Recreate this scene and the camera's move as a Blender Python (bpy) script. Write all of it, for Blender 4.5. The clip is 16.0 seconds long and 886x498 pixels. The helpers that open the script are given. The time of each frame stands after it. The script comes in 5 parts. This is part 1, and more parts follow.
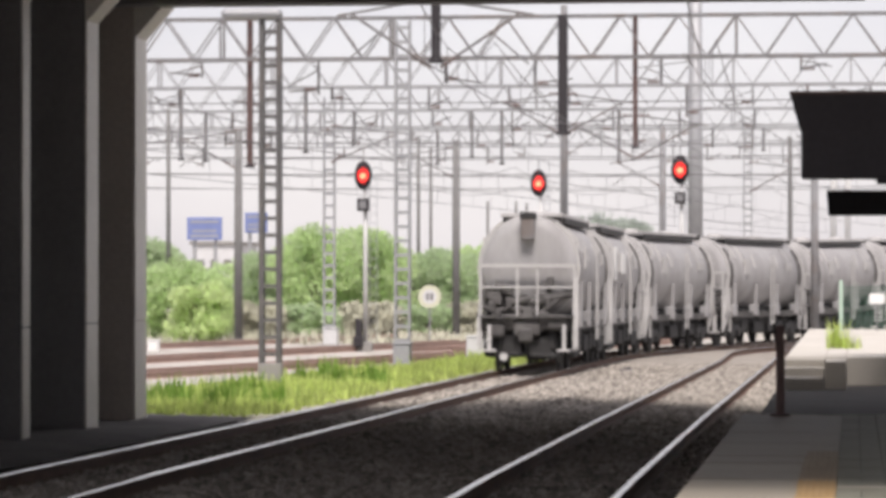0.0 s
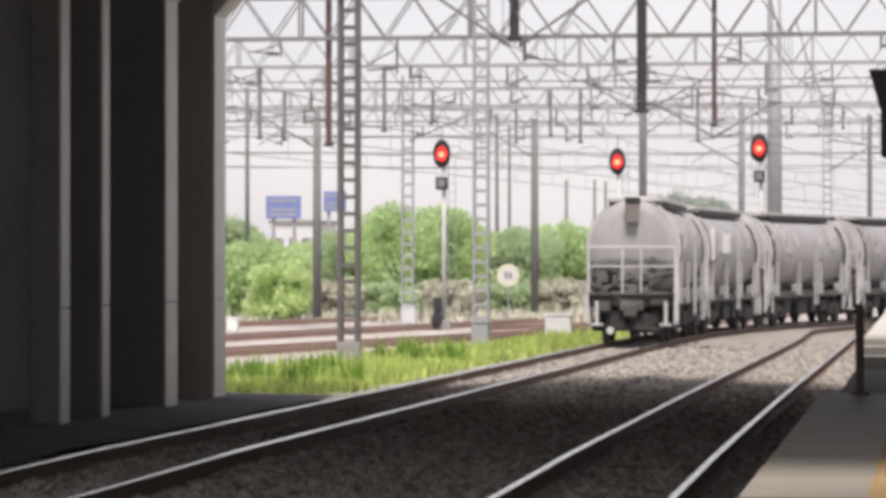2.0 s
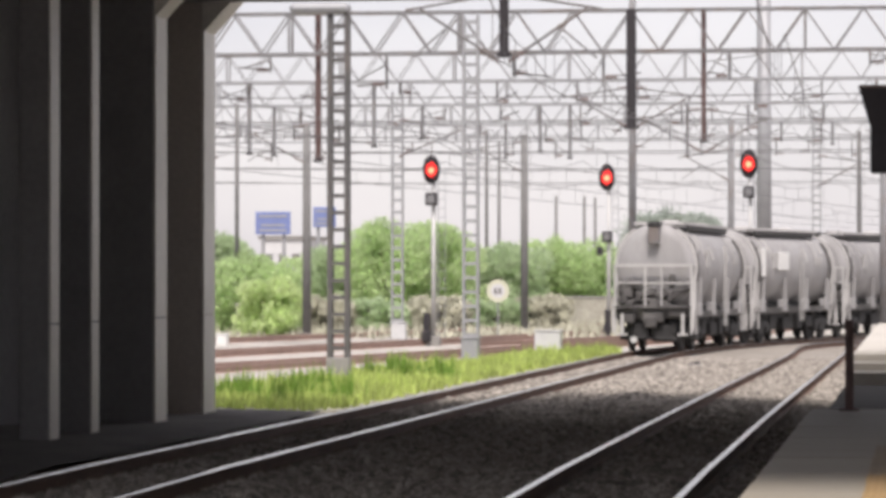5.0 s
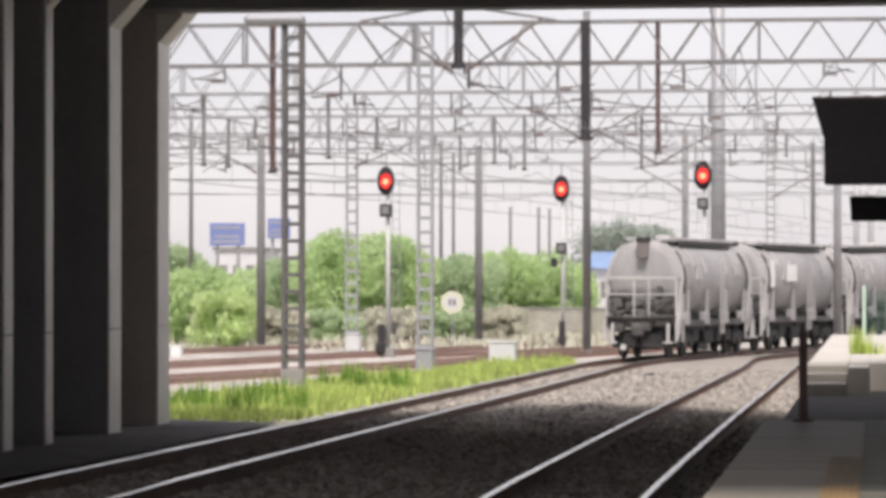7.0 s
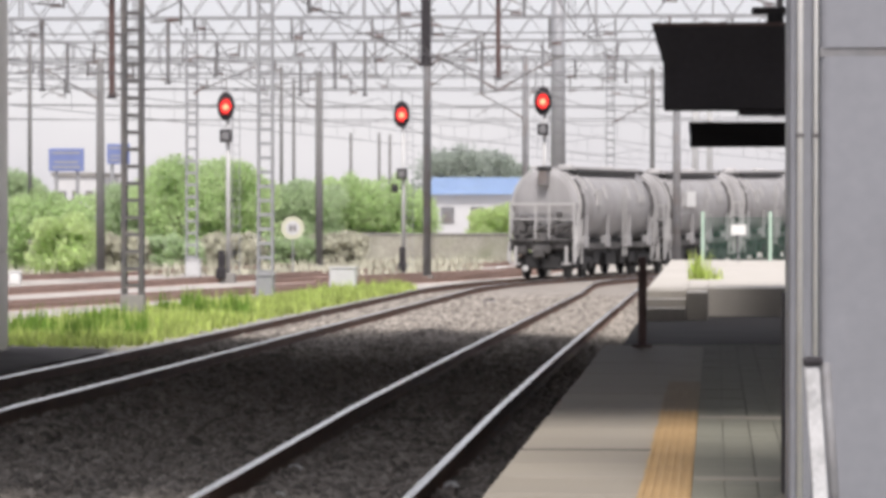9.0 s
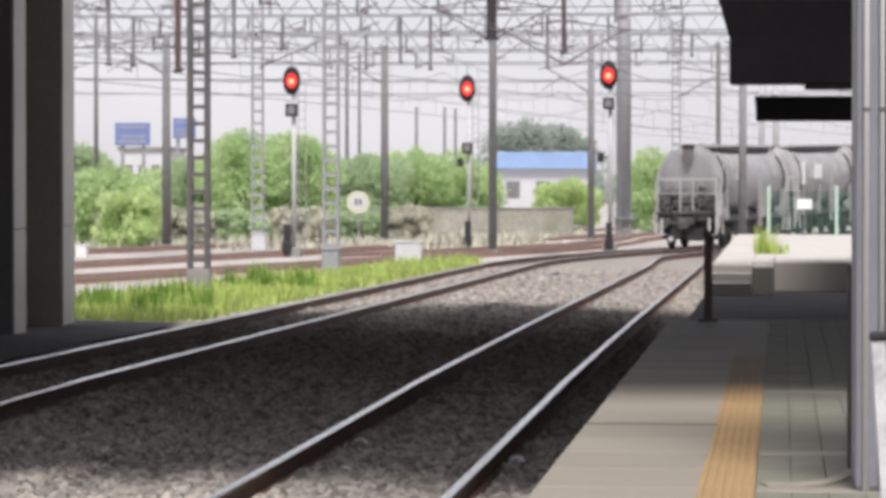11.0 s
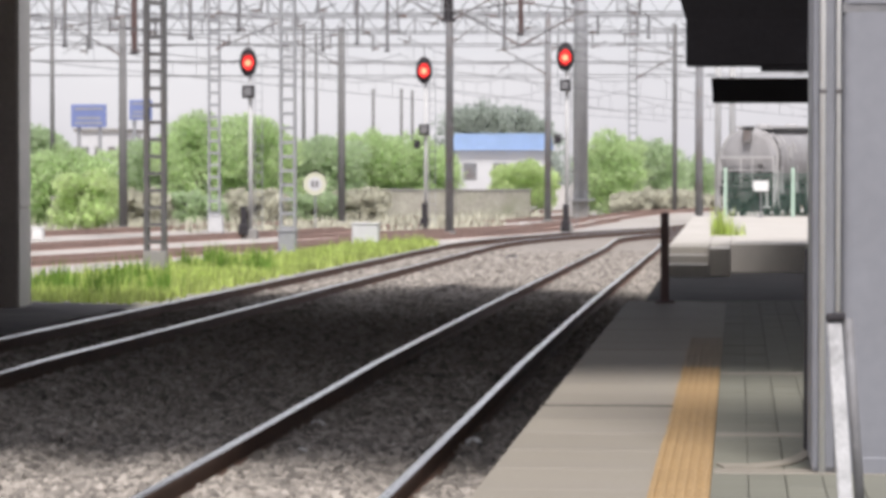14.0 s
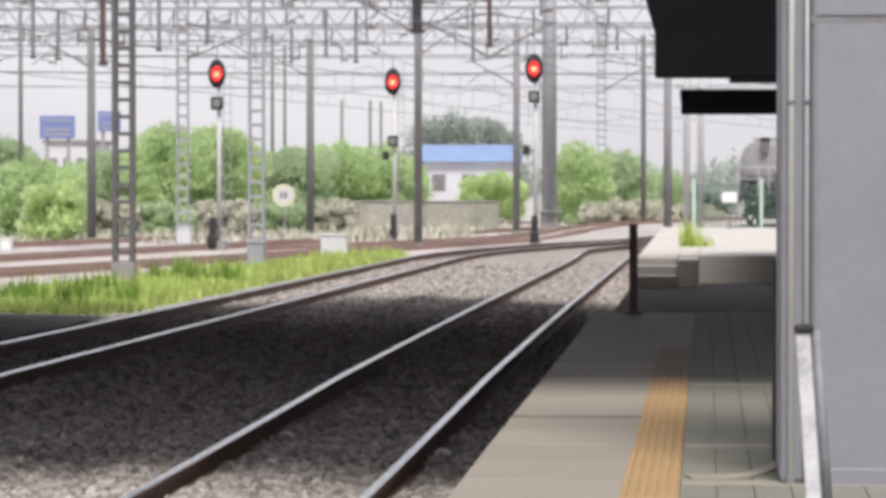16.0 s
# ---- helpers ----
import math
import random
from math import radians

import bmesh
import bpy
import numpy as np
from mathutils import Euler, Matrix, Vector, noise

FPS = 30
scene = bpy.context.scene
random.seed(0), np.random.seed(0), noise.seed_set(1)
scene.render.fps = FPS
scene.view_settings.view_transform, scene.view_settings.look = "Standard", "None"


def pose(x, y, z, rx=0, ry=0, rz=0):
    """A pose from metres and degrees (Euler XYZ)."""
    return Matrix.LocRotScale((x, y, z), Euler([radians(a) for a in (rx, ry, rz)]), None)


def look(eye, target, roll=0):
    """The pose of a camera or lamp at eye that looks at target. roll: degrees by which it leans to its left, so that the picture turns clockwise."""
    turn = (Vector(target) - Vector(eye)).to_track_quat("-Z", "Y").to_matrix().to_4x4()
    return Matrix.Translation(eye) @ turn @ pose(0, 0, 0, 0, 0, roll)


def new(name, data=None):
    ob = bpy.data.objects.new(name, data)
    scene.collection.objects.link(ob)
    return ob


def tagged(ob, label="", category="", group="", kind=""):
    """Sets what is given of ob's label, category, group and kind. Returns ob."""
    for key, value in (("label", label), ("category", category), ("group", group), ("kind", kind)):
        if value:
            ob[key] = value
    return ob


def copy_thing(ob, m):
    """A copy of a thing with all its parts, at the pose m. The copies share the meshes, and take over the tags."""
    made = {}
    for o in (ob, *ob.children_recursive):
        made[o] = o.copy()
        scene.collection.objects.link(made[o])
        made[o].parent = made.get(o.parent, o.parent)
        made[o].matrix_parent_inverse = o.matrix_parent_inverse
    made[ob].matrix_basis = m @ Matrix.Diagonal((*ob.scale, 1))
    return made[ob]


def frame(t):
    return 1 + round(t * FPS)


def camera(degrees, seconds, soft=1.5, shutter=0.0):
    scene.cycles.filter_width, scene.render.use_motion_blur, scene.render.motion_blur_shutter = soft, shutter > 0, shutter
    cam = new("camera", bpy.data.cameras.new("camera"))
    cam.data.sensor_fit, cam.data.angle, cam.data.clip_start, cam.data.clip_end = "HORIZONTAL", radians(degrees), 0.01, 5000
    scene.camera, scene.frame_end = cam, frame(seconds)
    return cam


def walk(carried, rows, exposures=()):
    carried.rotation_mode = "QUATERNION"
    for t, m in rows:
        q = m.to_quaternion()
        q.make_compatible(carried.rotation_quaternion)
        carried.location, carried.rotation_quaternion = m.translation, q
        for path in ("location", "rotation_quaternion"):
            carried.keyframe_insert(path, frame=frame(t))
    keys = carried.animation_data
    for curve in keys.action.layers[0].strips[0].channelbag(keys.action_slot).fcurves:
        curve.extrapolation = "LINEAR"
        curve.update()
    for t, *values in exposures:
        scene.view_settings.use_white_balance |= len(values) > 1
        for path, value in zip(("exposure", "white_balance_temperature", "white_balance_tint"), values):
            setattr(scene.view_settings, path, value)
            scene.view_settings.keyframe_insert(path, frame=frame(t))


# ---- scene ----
cam = camera(15.138, 16.0, soft=4.0)
walk(cam, [
    (0.0, pose(0, 0, 2.045, 90.4705, 0, 7.0186)),
    (0.5, pose(0, 0, 2.045, 90.4220, 0, 7.0186)),
    (1.0, pose(0, 0, 2.045, 90.1598, 0, 7.1449)),
    (1.5, pose(0, 0, 2.045, 90.1013, 0, 7.8635)),
    (2.0, pose(0, 0, 2.045, 90.1012, 0, 8.3685)),
    (2.5, pose(0, 0, 2.045, 90.0721, 0, 8.6986)),
    (3.0, pose(0, 0, 2.045, 90.0237, 0, 8.9705)),
    (3.5, pose(0, 0, 2.045, 89.9461, 0, 9.0676)),
    (4.0, pose(0, 0, 2.045, 89.8782, 0, 8.9802)),
    (4.5, pose(0, 0, 2.045, 90.1303, 0, 8.5044)),
    (4.7, pose(0, 0, 2.045, 90.2710, 0, 8.3587)),
    (7.0, pose(0, 0, 2.045, 90.5673, 0, 7.4069)),
    (7.5, pose(0, 0, 2.045, 90.4317, 0, 7.0380)),
    (8.0, pose(0, 0, 2.045, 89.9277, 0, 6.3107)),
    (8.5, pose(0, 0, 2.045, 89.6188, 0, 5.2550)),
    (9.0, pose(0, 0, 2.045, 89.2902, 0, 4.6657)),
    (9.5, pose(0, 0, 2.045, 89.0475, 0, 4.8307)),
    (9.7, pose(0, 0, 2.045, 88.9304, 0, 5.3437)),
    (11.8, pose(0, 0, 2.045, 88.7650, 0, 5.8184)),
    (12.0, pose(0, 0, 2.045, 88.6780, 0, 5.7315)),
    (12.5, pose(0, 0, 2.045, 88.4747, 0, 5.6739)),
    (13.0, pose(0, 0, 2.045, 88.4750, 0, 5.4804)),
    (13.5, pose(0, 0, 2.045, 88.5045, 0, 5.1998)),
    (14.0, pose(0, 0, 2.045, 88.5338, 0, 5.0498)),
    (14.5, pose(0, 0, 2.045, 88.5339, 0, 4.9773)),
    (15.0, pose(0, 0, 2.045, 88.5924, 0, 4.7549)),
    (15.5, pose(0, 0, 2.045, 88.6703, 0, 4.5614)),
    (16.0, pose(0, 0, 2.045, 88.7285, 0, 4.5129)),
], exposures=[(0.0, 0.05, 6580, 14), (7.5, 0.05, 6580, 14), (9.5, 0.0, 6350, 13), (12.0, 0.0, 6300, 13), (16.0, 0.0, 6300, 13)])

# world: a bright overcast sky and a weak, wide sun
SUN_EL, SUN_AZ = 60.0, 168.0
world = bpy.data.worlds.new("sky")
scene.world = world
world.use_nodes = True
wn, wl = world.node_tree.nodes, world.node_tree.links
wn.clear()
sky = wn.new("ShaderNodeTexSky")
sky.sky_type = "NISHITA"
sky.sun_disc = False
sky.sun_elevation, sky.sun_rotation = radians(SUN_EL), radians(SUN_AZ)
bg_a, bg_b = wn.new("ShaderNodeBackground"), wn.new("ShaderNodeBackground")
bg_a.inputs["Strength"].default_value = 0.03
bg_b.inputs["Strength"].default_value = 0.72
wtc, wmp, wno, wrm = wn.new("ShaderNodeTexCoord"), wn.new("ShaderNodeMapping"), wn.new("ShaderNodeTexNoise"), wn.new("ShaderNodeValToRGB")
wmp.inputs["Scale"].default_value = (1, 1, 3.5)
wno.inputs["Scale"].default_value, wno.inputs["Detail"].default_value = 7.0, 6.0
wrm.color_ramp.elements[0].position, wrm.color_ramp.elements[1].position = 0.32, 0.68
wrm.color_ramp.elements[0].color, wrm.color_ramp.elements[1].color = (0.865, 0.835, 0.88, 1), (1.0, 0.965, 0.99, 1)
wl.new(wtc.outputs["Generated"], wmp.inputs["Vector"])
wl.new(wmp.outputs[0], wno.inputs["Vector"])
wl.new(wno.outputs["Fac"], wrm.inputs[0])
wl.new(wrm.outputs[0], bg_b.inputs["Color"])
add, wout = wn.new("ShaderNodeAddShader"), wn.new("ShaderNodeOutputWorld")
wl.new(sky.outputs[0], bg_a.inputs["Color"])
wl.new(bg_a.outputs[0], add.inputs[0])
wl.new(bg_b.outputs[0], add.inputs[1])
wl.new(add.outputs[0], wout.inputs["Surface"])
sun = new("sun", bpy.data.lights.new("sun", "SUN"))
sun.data.energy, sun.data.angle, sun.data.color = 4.9, radians(16), (1, 0.95, 0.90)
az, el = radians(SUN_AZ), radians(SUN_EL)
sun.matrix_world = look((math.sin(az) * 50, math.cos(az) * 50, 50 * math.tan(el)), (0, 0, 0))


# ---- materials ----
def mat(name, col, rough=0.7, metal=0.0, scale=3.0, vary=0.18, fine=40.0, bump=0.25, dist=0.02, stain=None, stain_amt=0.0, rnd=0.0, stretch=(1, 1, 1)):
    """A surface with coarse and fine variation, bump and an optional stain."""
    m = bpy.data.materials.new(name)
    m.use_nodes = True
    n, l = m.node_tree.nodes, m.node_tree.links
    b = n["Principled BSDF"]
    b.inputs["Roughness"].default_value = rough
    b.inputs["Metallic"].default_value = metal
    tc, mp = n.new("ShaderNodeTexCoord"), n.new("ShaderNodeMapping")
    mp.inputs["Scale"].default_value = stretch
    l.new(tc.outputs["Object"], mp.inputs["Vector"])
    n1, n2 = n.new("ShaderNodeTexNoise"), n.new("ShaderNodeTexNoise")
    n1.inputs["Scale"].default_value, n1.inputs["Detail"].default_value = scale, 4
    n2.inputs["Scale"].default_value, n2.inputs["Detail"].default_value = fine, 3
    for k in (n1, n2):
        l.new(mp.outputs[0], k.inputs["Vector"])
    mix = n.new("ShaderNodeMath")
    mix.operation = "MULTIPLY_ADD"
    l.new(n2.outputs["Fac"], mix.inputs[0])
    mix.inputs[1].default_value = 0.5
    half = n.new("ShaderNodeMath")
    half.operation = "MULTIPLY"
    half.inputs[1].default_value = 0.5
    l.new(n1.outputs["Fac"], half.inputs[0])
    l.new(half.outputs[0], mix.inputs[2])
    ramp = n.new("ShaderNodeValToRGB")
    lo = [max(0, c * (1 - vary * 1.6)) for c in col]
    hi = [min(1, c * (1 + vary * 1.6)) for c in col]
    ramp.color_ramp.elements[0].position, ramp.color_ramp.elements[1].position = 0.25, 0.75
    ramp.color_ramp.elements[0].color, ramp.color_ramp.elements[1].color = (*lo, 1), (*hi, 1)
    l.new(mix.outputs[0], ramp.inputs[0])
    out = ramp.outputs[0]
    if stain:
        n3 = n.new("ShaderNodeTexNoise")
        n3.inputs["Scale"].default_value, n3.inputs["Detail"].default_value = scale * 0.6, 6
        l.new(mp.outputs[0], n3.inputs["Vector"])
        r3 = n.new("ShaderNodeMapRange")
        r3.inputs[1].default_value, r3.inputs[2].default_value = 0.48, 0.72
        r3.inputs[4].default_value = stain_amt
        l.new(n3.outputs["Fac"], r3.inputs[0])
        mx = n.new("ShaderNodeMixRGB")
        mx.inputs[2].default_value = (*stain, 1)
        l.new(r3.outputs[0], mx.inputs[0])
        l.new(out, mx.inputs[1])
        out = mx.outputs[0]
    if rnd:
        oi, g = n.new("ShaderNodeObjectInfo"), n.new("ShaderNodeNewGeometry")
        ad = n.new("ShaderNodeMath")
        ad.operation = "ADD"
        l.new(oi.outputs["Random"], ad.inputs[0])
        l.new(g.outputs["Random Per Island"], ad.inputs[1])
        fr = n.new("ShaderNodeMath")
        fr.operation = "FRACT"
        l.new(ad.outputs[0], fr.inputs[0])
        mr = n.new("ShaderNodeMapRange")
        mr.inputs[3].default_value, mr.inputs[4].default_value = 1 - rnd, 1 + rnd
        l.new(fr.outputs[0], mr.inputs[0])
        hs = n.new("ShaderNodeHueSaturation")
        l.new(mr.outputs[0], hs.inputs["Value"])
        l.new(out, hs.inputs["Color"])
        out = hs.outputs[0]
    l.new(out, b.inputs["Base Color"])
    if bump:
        bp = n.new("ShaderNodeBump")
        bp.inputs["Strength"].default_value, bp.inputs["Distance"].default_value = bump, dist
        l.new(mix.outputs[0], bp.inputs["Height"])
        l.new(bp.outputs[0], b.inputs["Normal"])
    return m


def leafy(name, col, see=0.62, **kw):
    """A leaf surface that lets some light through."""
    m = mat(name, col, 0.7, bump=0, fine=3, **kw)
    n, l = m.node_tree.nodes, m.node_tree.links
    b, o = n["Principled BSDF"], n["Material Output"]
    tr, mx = n.new("ShaderNodeBsdfTranslucent"), n.new("ShaderNodeMixShader")
    src = b.inputs["Base Color"].links[0].from_socket
    l.new(src, tr.inputs["Color"])
    mx.inputs[0].default_value = see
    l.new(b.outputs[0], mx.inputs[1])
    l.new(tr.outputs[0], mx.inputs[2])
    l.new(mx.outputs[0], o.inputs["Surface"])
    return m


def glow(name, col, strength):
    m = bpy.data.materials.new(name)
    m.use_nodes = True
    b = m.node_tree.nodes["Principled BSDF"]
    b.inputs["Base Color"].default_value = (*col, 1)
    b.inputs["Emission Color"].default_value = (*col, 1)
    b.inputs["Emission Strength"].default_value = strength
    return m


M_GROUND = mat("dusty_ballast_ground", (0.37, 0.345, 0.315), 0.95, scale=0.25, vary=0.2, fine=9, bump=0.6, dist=0.05, stain=(0.21, 0.2, 0.16), stain_amt=0.5)
M_BALLAST = mat("ballast_bed", (0.25, 0.226, 0.197), 0.95, scale=0.8, vary=0.25, fine=14, bump=0.9, dist=0.06, stain=(0.17, 0.15, 0.13), stain_amt=0.7)
# Dark ground colour that stands for the shade under the bridge.
M_SHADEGROUND = mat("shade_darkened_ground", (0.095, 0.088, 0.082), 0.95, scale=0.9, vary=0.3, fine=12, bump=0.7, dist=0.04, stain=(0.15, 0.14, 0.13), stain_amt=0.6)
M_STONE = mat("ballast_stone", (0.265, 0.24, 0.21), 0.9, scale=4, vary=0.2, fine=30, rnd=0.55)
M_RAIL = mat("rusty_rail_side", (0.12, 0.07, 0.048), 0.8, scale=2, vary=0.25, fine=30)
M_RAILTOP = mat("polished_rail_head", (0.9, 0.89, 0.87), 0.2, metal=1.0, scale=1.5, vary=0.06, fine=20, bump=0.05, stretch=(8, 0.3, 1))
M_SIDING = mat("pinkish_rusty_rail", (0.36, 0.25, 0.21), 0.8, scale=2, vary=0.2, fine=30)
M_RAILRUST = mat("dull_rail_head", (0.27, 0.185, 0.15), 0.6, metal=0.3, scale=2, vary=0.2, fine=20)
M_SLEEPER = mat("concrete_sleeper", (0.24, 0.225, 0.2), 0.9, scale=2, fine=30, stain=(0.12, 0.09, 0.07), stain_amt=0.6, rnd=0.1)
M_CONC = mat("grey_concrete", (0.26, 0.25, 0.235), 0.85, scale=0.5, vary=0.12, fine=12, bump=0.2, stain=(0.16, 0.15, 0.14), stain_amt=0.5)
M_CREAM = mat("pale_side_lit_panel", (0.82, 0.79, 0.72), 0.4, scale=0.7, vary=0.1, fine=14, bump=0.2, stain=(0.6, 0.57, 0.5), stain_amt=0.5)
# Two tones of one concrete: light on the outer pier, shade further in.
M_LITCONC = mat("lit_toned_concrete", (0.57, 0.52, 0.47), 0.85, scale=0.6, vary=0.12, fine=12, bump=0.2, stain=(0.36, 0.33, 0.3), stain_amt=0.5)
M_SHADECONC = mat("shaded_grey_concrete", (0.26, 0.257, 0.258), 0.85, scale=0.8, vary=0.12, fine=12)
M_DARKWALL = mat("dark_panel_wall", (0.24, 0.24, 0.245), 0.9, scale=0.6, vary=0.15, fine=10)
M_COPING = mat("platform_edge_stone", (0.265, 0.240, 0.195), 0.55, scale=0.9, vary=0.09, fine=35, bump=0.12, dist=0.01, stain=(0.2, 0.18, 0.158), stain_amt=0.45, rnd=0.05)
M_PAVE = mat("green_grey_paving", (0.172, 0.171, 0.135), 0.6, scale=1.0, vary=0.1, fine=30, bump=0.15, dist=0.01, stain=(0.125, 0.126, 0.106), stain_amt=0.5, rnd=0.06)
M_TACT = mat("ochre_tactile_tile", (0.335, 0.222, 0.102), 0.6, scale=2, vary=0.12, fine=30, bump=0.15, dist=0.01, stain=(0.34, 0.24, 0.14), stain_amt=0.55, rnd=0.06)
M_TACTFADE = mat("worn_brown_tactile_tile", (0.29, 0.235, 0.165), 0.65, scale=2, vary=0.12, fine=30, bump=0.15, dist=0.01, stain=(0.25, 0.215, 0.17), stain_amt=0.6, rnd=0.08)
# Paler concrete for the far platform: the sunlight is put into the colour.
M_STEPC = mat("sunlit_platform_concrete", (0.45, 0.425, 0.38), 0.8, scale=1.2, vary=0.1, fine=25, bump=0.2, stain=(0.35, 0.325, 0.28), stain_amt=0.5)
M_CLAD = mat("pale_grey_metal_cladding", (0.225, 0.23, 0.25), 0.42, scale=1.3, vary=0.07, fine=14, bump=0.04, stain=(0.165, 0.168, 0.178), stain_amt=0.75)
M_BOARD = mat("scuffed_white_board", (0.5, 0.5, 0.5), 0.7, scale=9, vary=0.2, fine=45, bump=0.3, stain=(0.2, 0.2, 0.2), stain_amt=0.9)
# Crossing slab colour, darkened to hold the bridge's shade.
M_SHADESLAB = mat("shade_darkened_slab", (0.075, 0.07, 0.064), 0.85, scale=1.5, vary=0.2, fine=40, bump=0.3, dist=0.01, stain=(0.055, 0.052, 0.05), stain_amt=0.6)
M_SHADESLAB.node_tree.nodes["Principled BSDF"].inputs["Specular IOR Level"].default_value = 0.15
M_STEEL = mat("galvanised_steel", (0.33, 0.335, 0.345), 0.6, metal=0.35, scale=2, vary=0.12, fine=20, bump=0.1)
M_OLDSTEEL = mat("weathered_grey_steel", (0.2, 0.2, 0.205), 0.7, metal=0.2, scale=2, vary=0.18, fine=20, stain=(0.16, 0.11, 0.08), stain_amt=0.6)
M_MAST = mat("dark_weathered_mast_steel", (0.10, 0.097, 0.097), 0.75, metal=0.1, scale=2, vary=0.2, fine=20, stain=(0.2, 0.17, 0.15), stain_amt=0.5)
M_RUSTPOST = mat("dark_red_brown_steel", (0.085, 0.05, 0.045), 0.7, scale=2, vary=0.2, fine=20)
M_BLACK = mat("black_painted_metal", (0.028, 0.025, 0.028), 0.85, scale=2, vary=0.2, fine=20, bump=0.05)
M_WHITE = mat("white_paint", (0.72, 0.72, 0.7), 0.6, scale=2, vary=0.06, fine=20, stain=(0.5, 0.49, 0.46), stain_amt=0.5)
M_SIGPOLE = mat("pale_grey_signal_mast_paint", (0.5, 0.5, 0.49), 0.65, scale=2, vary=0.08, fine=20, stain=(0.36, 0.35, 0.33), stain_amt=0.5)
M_CPOLE = mat("spun_concrete_pole", (0.16, 0.158, 0.155), 0.85, scale=1.0, vary=0.12, fine=15)
M_TANK = mat("dusty_grey_tank_paint", (0.325, 0.318, 0.317), 0.6, scale=0.8, vary=0.1, fine=10, bump=0.06, stain=(0.2, 0.19, 0.185), stain_amt=0.7, stretch=(1.6, 1.6, 0.35))
M_TANKLIGHT = mat("cement_dusted_grey_paint", (0.43, 0.42, 0.41), 0.75, scale=1.5, vary=0.12, fine=14, stain=(0.36, 0.35, 0.34), stain_amt=0.5)
M_UNDER = mat("grimy_underframe", (0.07, 0.066, 0.064), 0.8, scale=2, vary=0.25, fine=14, stain=(0.2, 0.19, 0.18), stain_amt=0.55)
M_SOOT = mat("sooty_black_steel", (0.028, 0.027, 0.027), 0.8, scale=3, vary=0.25, fine=14)
M_RED = glow("red_signal_lens", (1.0, 0.035, 0.03), 1.15)
M_LENSCORE = glow("bright_signal_filament_zone", (1.0, 0.33, 0.17), 1.25)
M_BLUE = mat("blue_sign_panel", (0.16, 0.2, 0.40), 0.5, scale=1, vary=0.1, fine=10, bump=0.03)
M_BLUEROOF = mat("blue_sheet_roof", (0.36, 0.49, 0.70), 0.5, scale=0.4, vary=0.1, fine=6)
M_FARWALL = mat("pale_render_wall", (0.55, 0.55, 0.55), 0.85, scale=0.3, vary=0.08, fine=5)
M_BROWN = mat("brown_masonry_wall", (0.33, 0.315, 0.265), 0.9, scale=0.9, vary=0.25, fine=6, stain=(0.22, 0.23, 0.16), stain_amt=0.85)
# Leaf colours are lightened, the far ones greyed, to carry the haze.
M_LEAF = leafy("fresh_green_leaves", (0.57, 0.70, 0.38), scale=0.35, vary=0.14, rnd=0.2)
M_LEAFDARK = leafy("dull_green_leaves", (0.52, 0.63, 0.40), scale=0.3, vary=0.14, rnd=0.18)
M_LEAFPALE = leafy("yellow_green_leaves", (0.6, 0.72, 0.36), scale=0.4, vary=0.14, rnd=0.18)
M_LEAFHAZE = leafy("haze_tinted_far_leaves", (0.48, 0.53, 0.47), scale=0.2, vary=0.1, rnd=0.15)
M_WEED = leafy("dark_green_weed", (0.2, 0.33, 0.06), scale=0.4, vary=0.2, rnd=0.3)
M_GRASS = leafy("bright_spring_grass", (0.5, 0.6, 0.18), scale=0.4, vary=0.25, rnd=0.3)
M_DRY = mat("dry_brown_scrub", (0.46, 0.45, 0.35), 0.9, scale=0.4, vary=0.15, fine=3, bump=0, rnd=0.15)
M_BARK = mat("bark", (0.12, 0.09, 0.07), 0.9, scale=4, vary=0.25, fine=20)
M_WIRE = mat("copper_wire", (0.12, 0.115, 0.12), 0.6, metal=0.4, bump=0)
M_INSUL = mat("brown_porcelain", (0.13, 0.07, 0.055), 0.35, bump=0)
M_YELLOW = mat("faded_yellow_white_enamel", (0.55, 0.55, 0.42), 0.5, vary=0.05, bump=0)
M_FENCE = mat("dark_green_mesh_wire", (0.05, 0.11, 0.08), 0.6, vary=0.15, bump=0)
M_PALEGREEN = mat("pale_green_post_paint", (0.42, 0.55, 0.45), 0.6, vary=0.1, bump=0)


# ---- mesh helpers ----
def box(bm, c, s, bevel=0.0, rot=None):
    """A box of size s about c."""
    m = Matrix.Translation(c) @ (rot if rot is not None else Matrix()) @ Matrix.Diagonal((*s, 1))
    vs = bmesh.ops.create_cube(bm, size=1, matrix=m)["verts"]
    if bevel:
        es = list({e for v in vs for e in v.link_edges})
        bmesh.ops.bevel(bm, geom=es, offset=bevel, segments=2, affect="EDGES", profile=0.5)
    return vs


def rod(bm, a, b, r0, r1=None, n=8, caps=True):
    """A round bar from a to b."""
    a, b = Vector(a), Vector(b)
    d = b - a
    m = Matrix.Translation((a + b) / 2) @ d.to_track_quat("Z", "Y").to_matrix().to_4x4()
    bmesh.ops.create_cone(bm, cap_ends=caps, segments=n, radius1=r0, radius2=r0 if r1 is None else r1, depth=d.length, matrix=m)


def bar(bm, a, b, w, h=None):
    """A square bar from a to b."""
    a, b = Vector(a), Vector(b)
    d = b - a
    m = d.to_track_quat("Z", "Y").to_matrix().to_4x4()
    box(bm, (a + b) / 2, (w, w if h is None else h, d.length), rot=m)


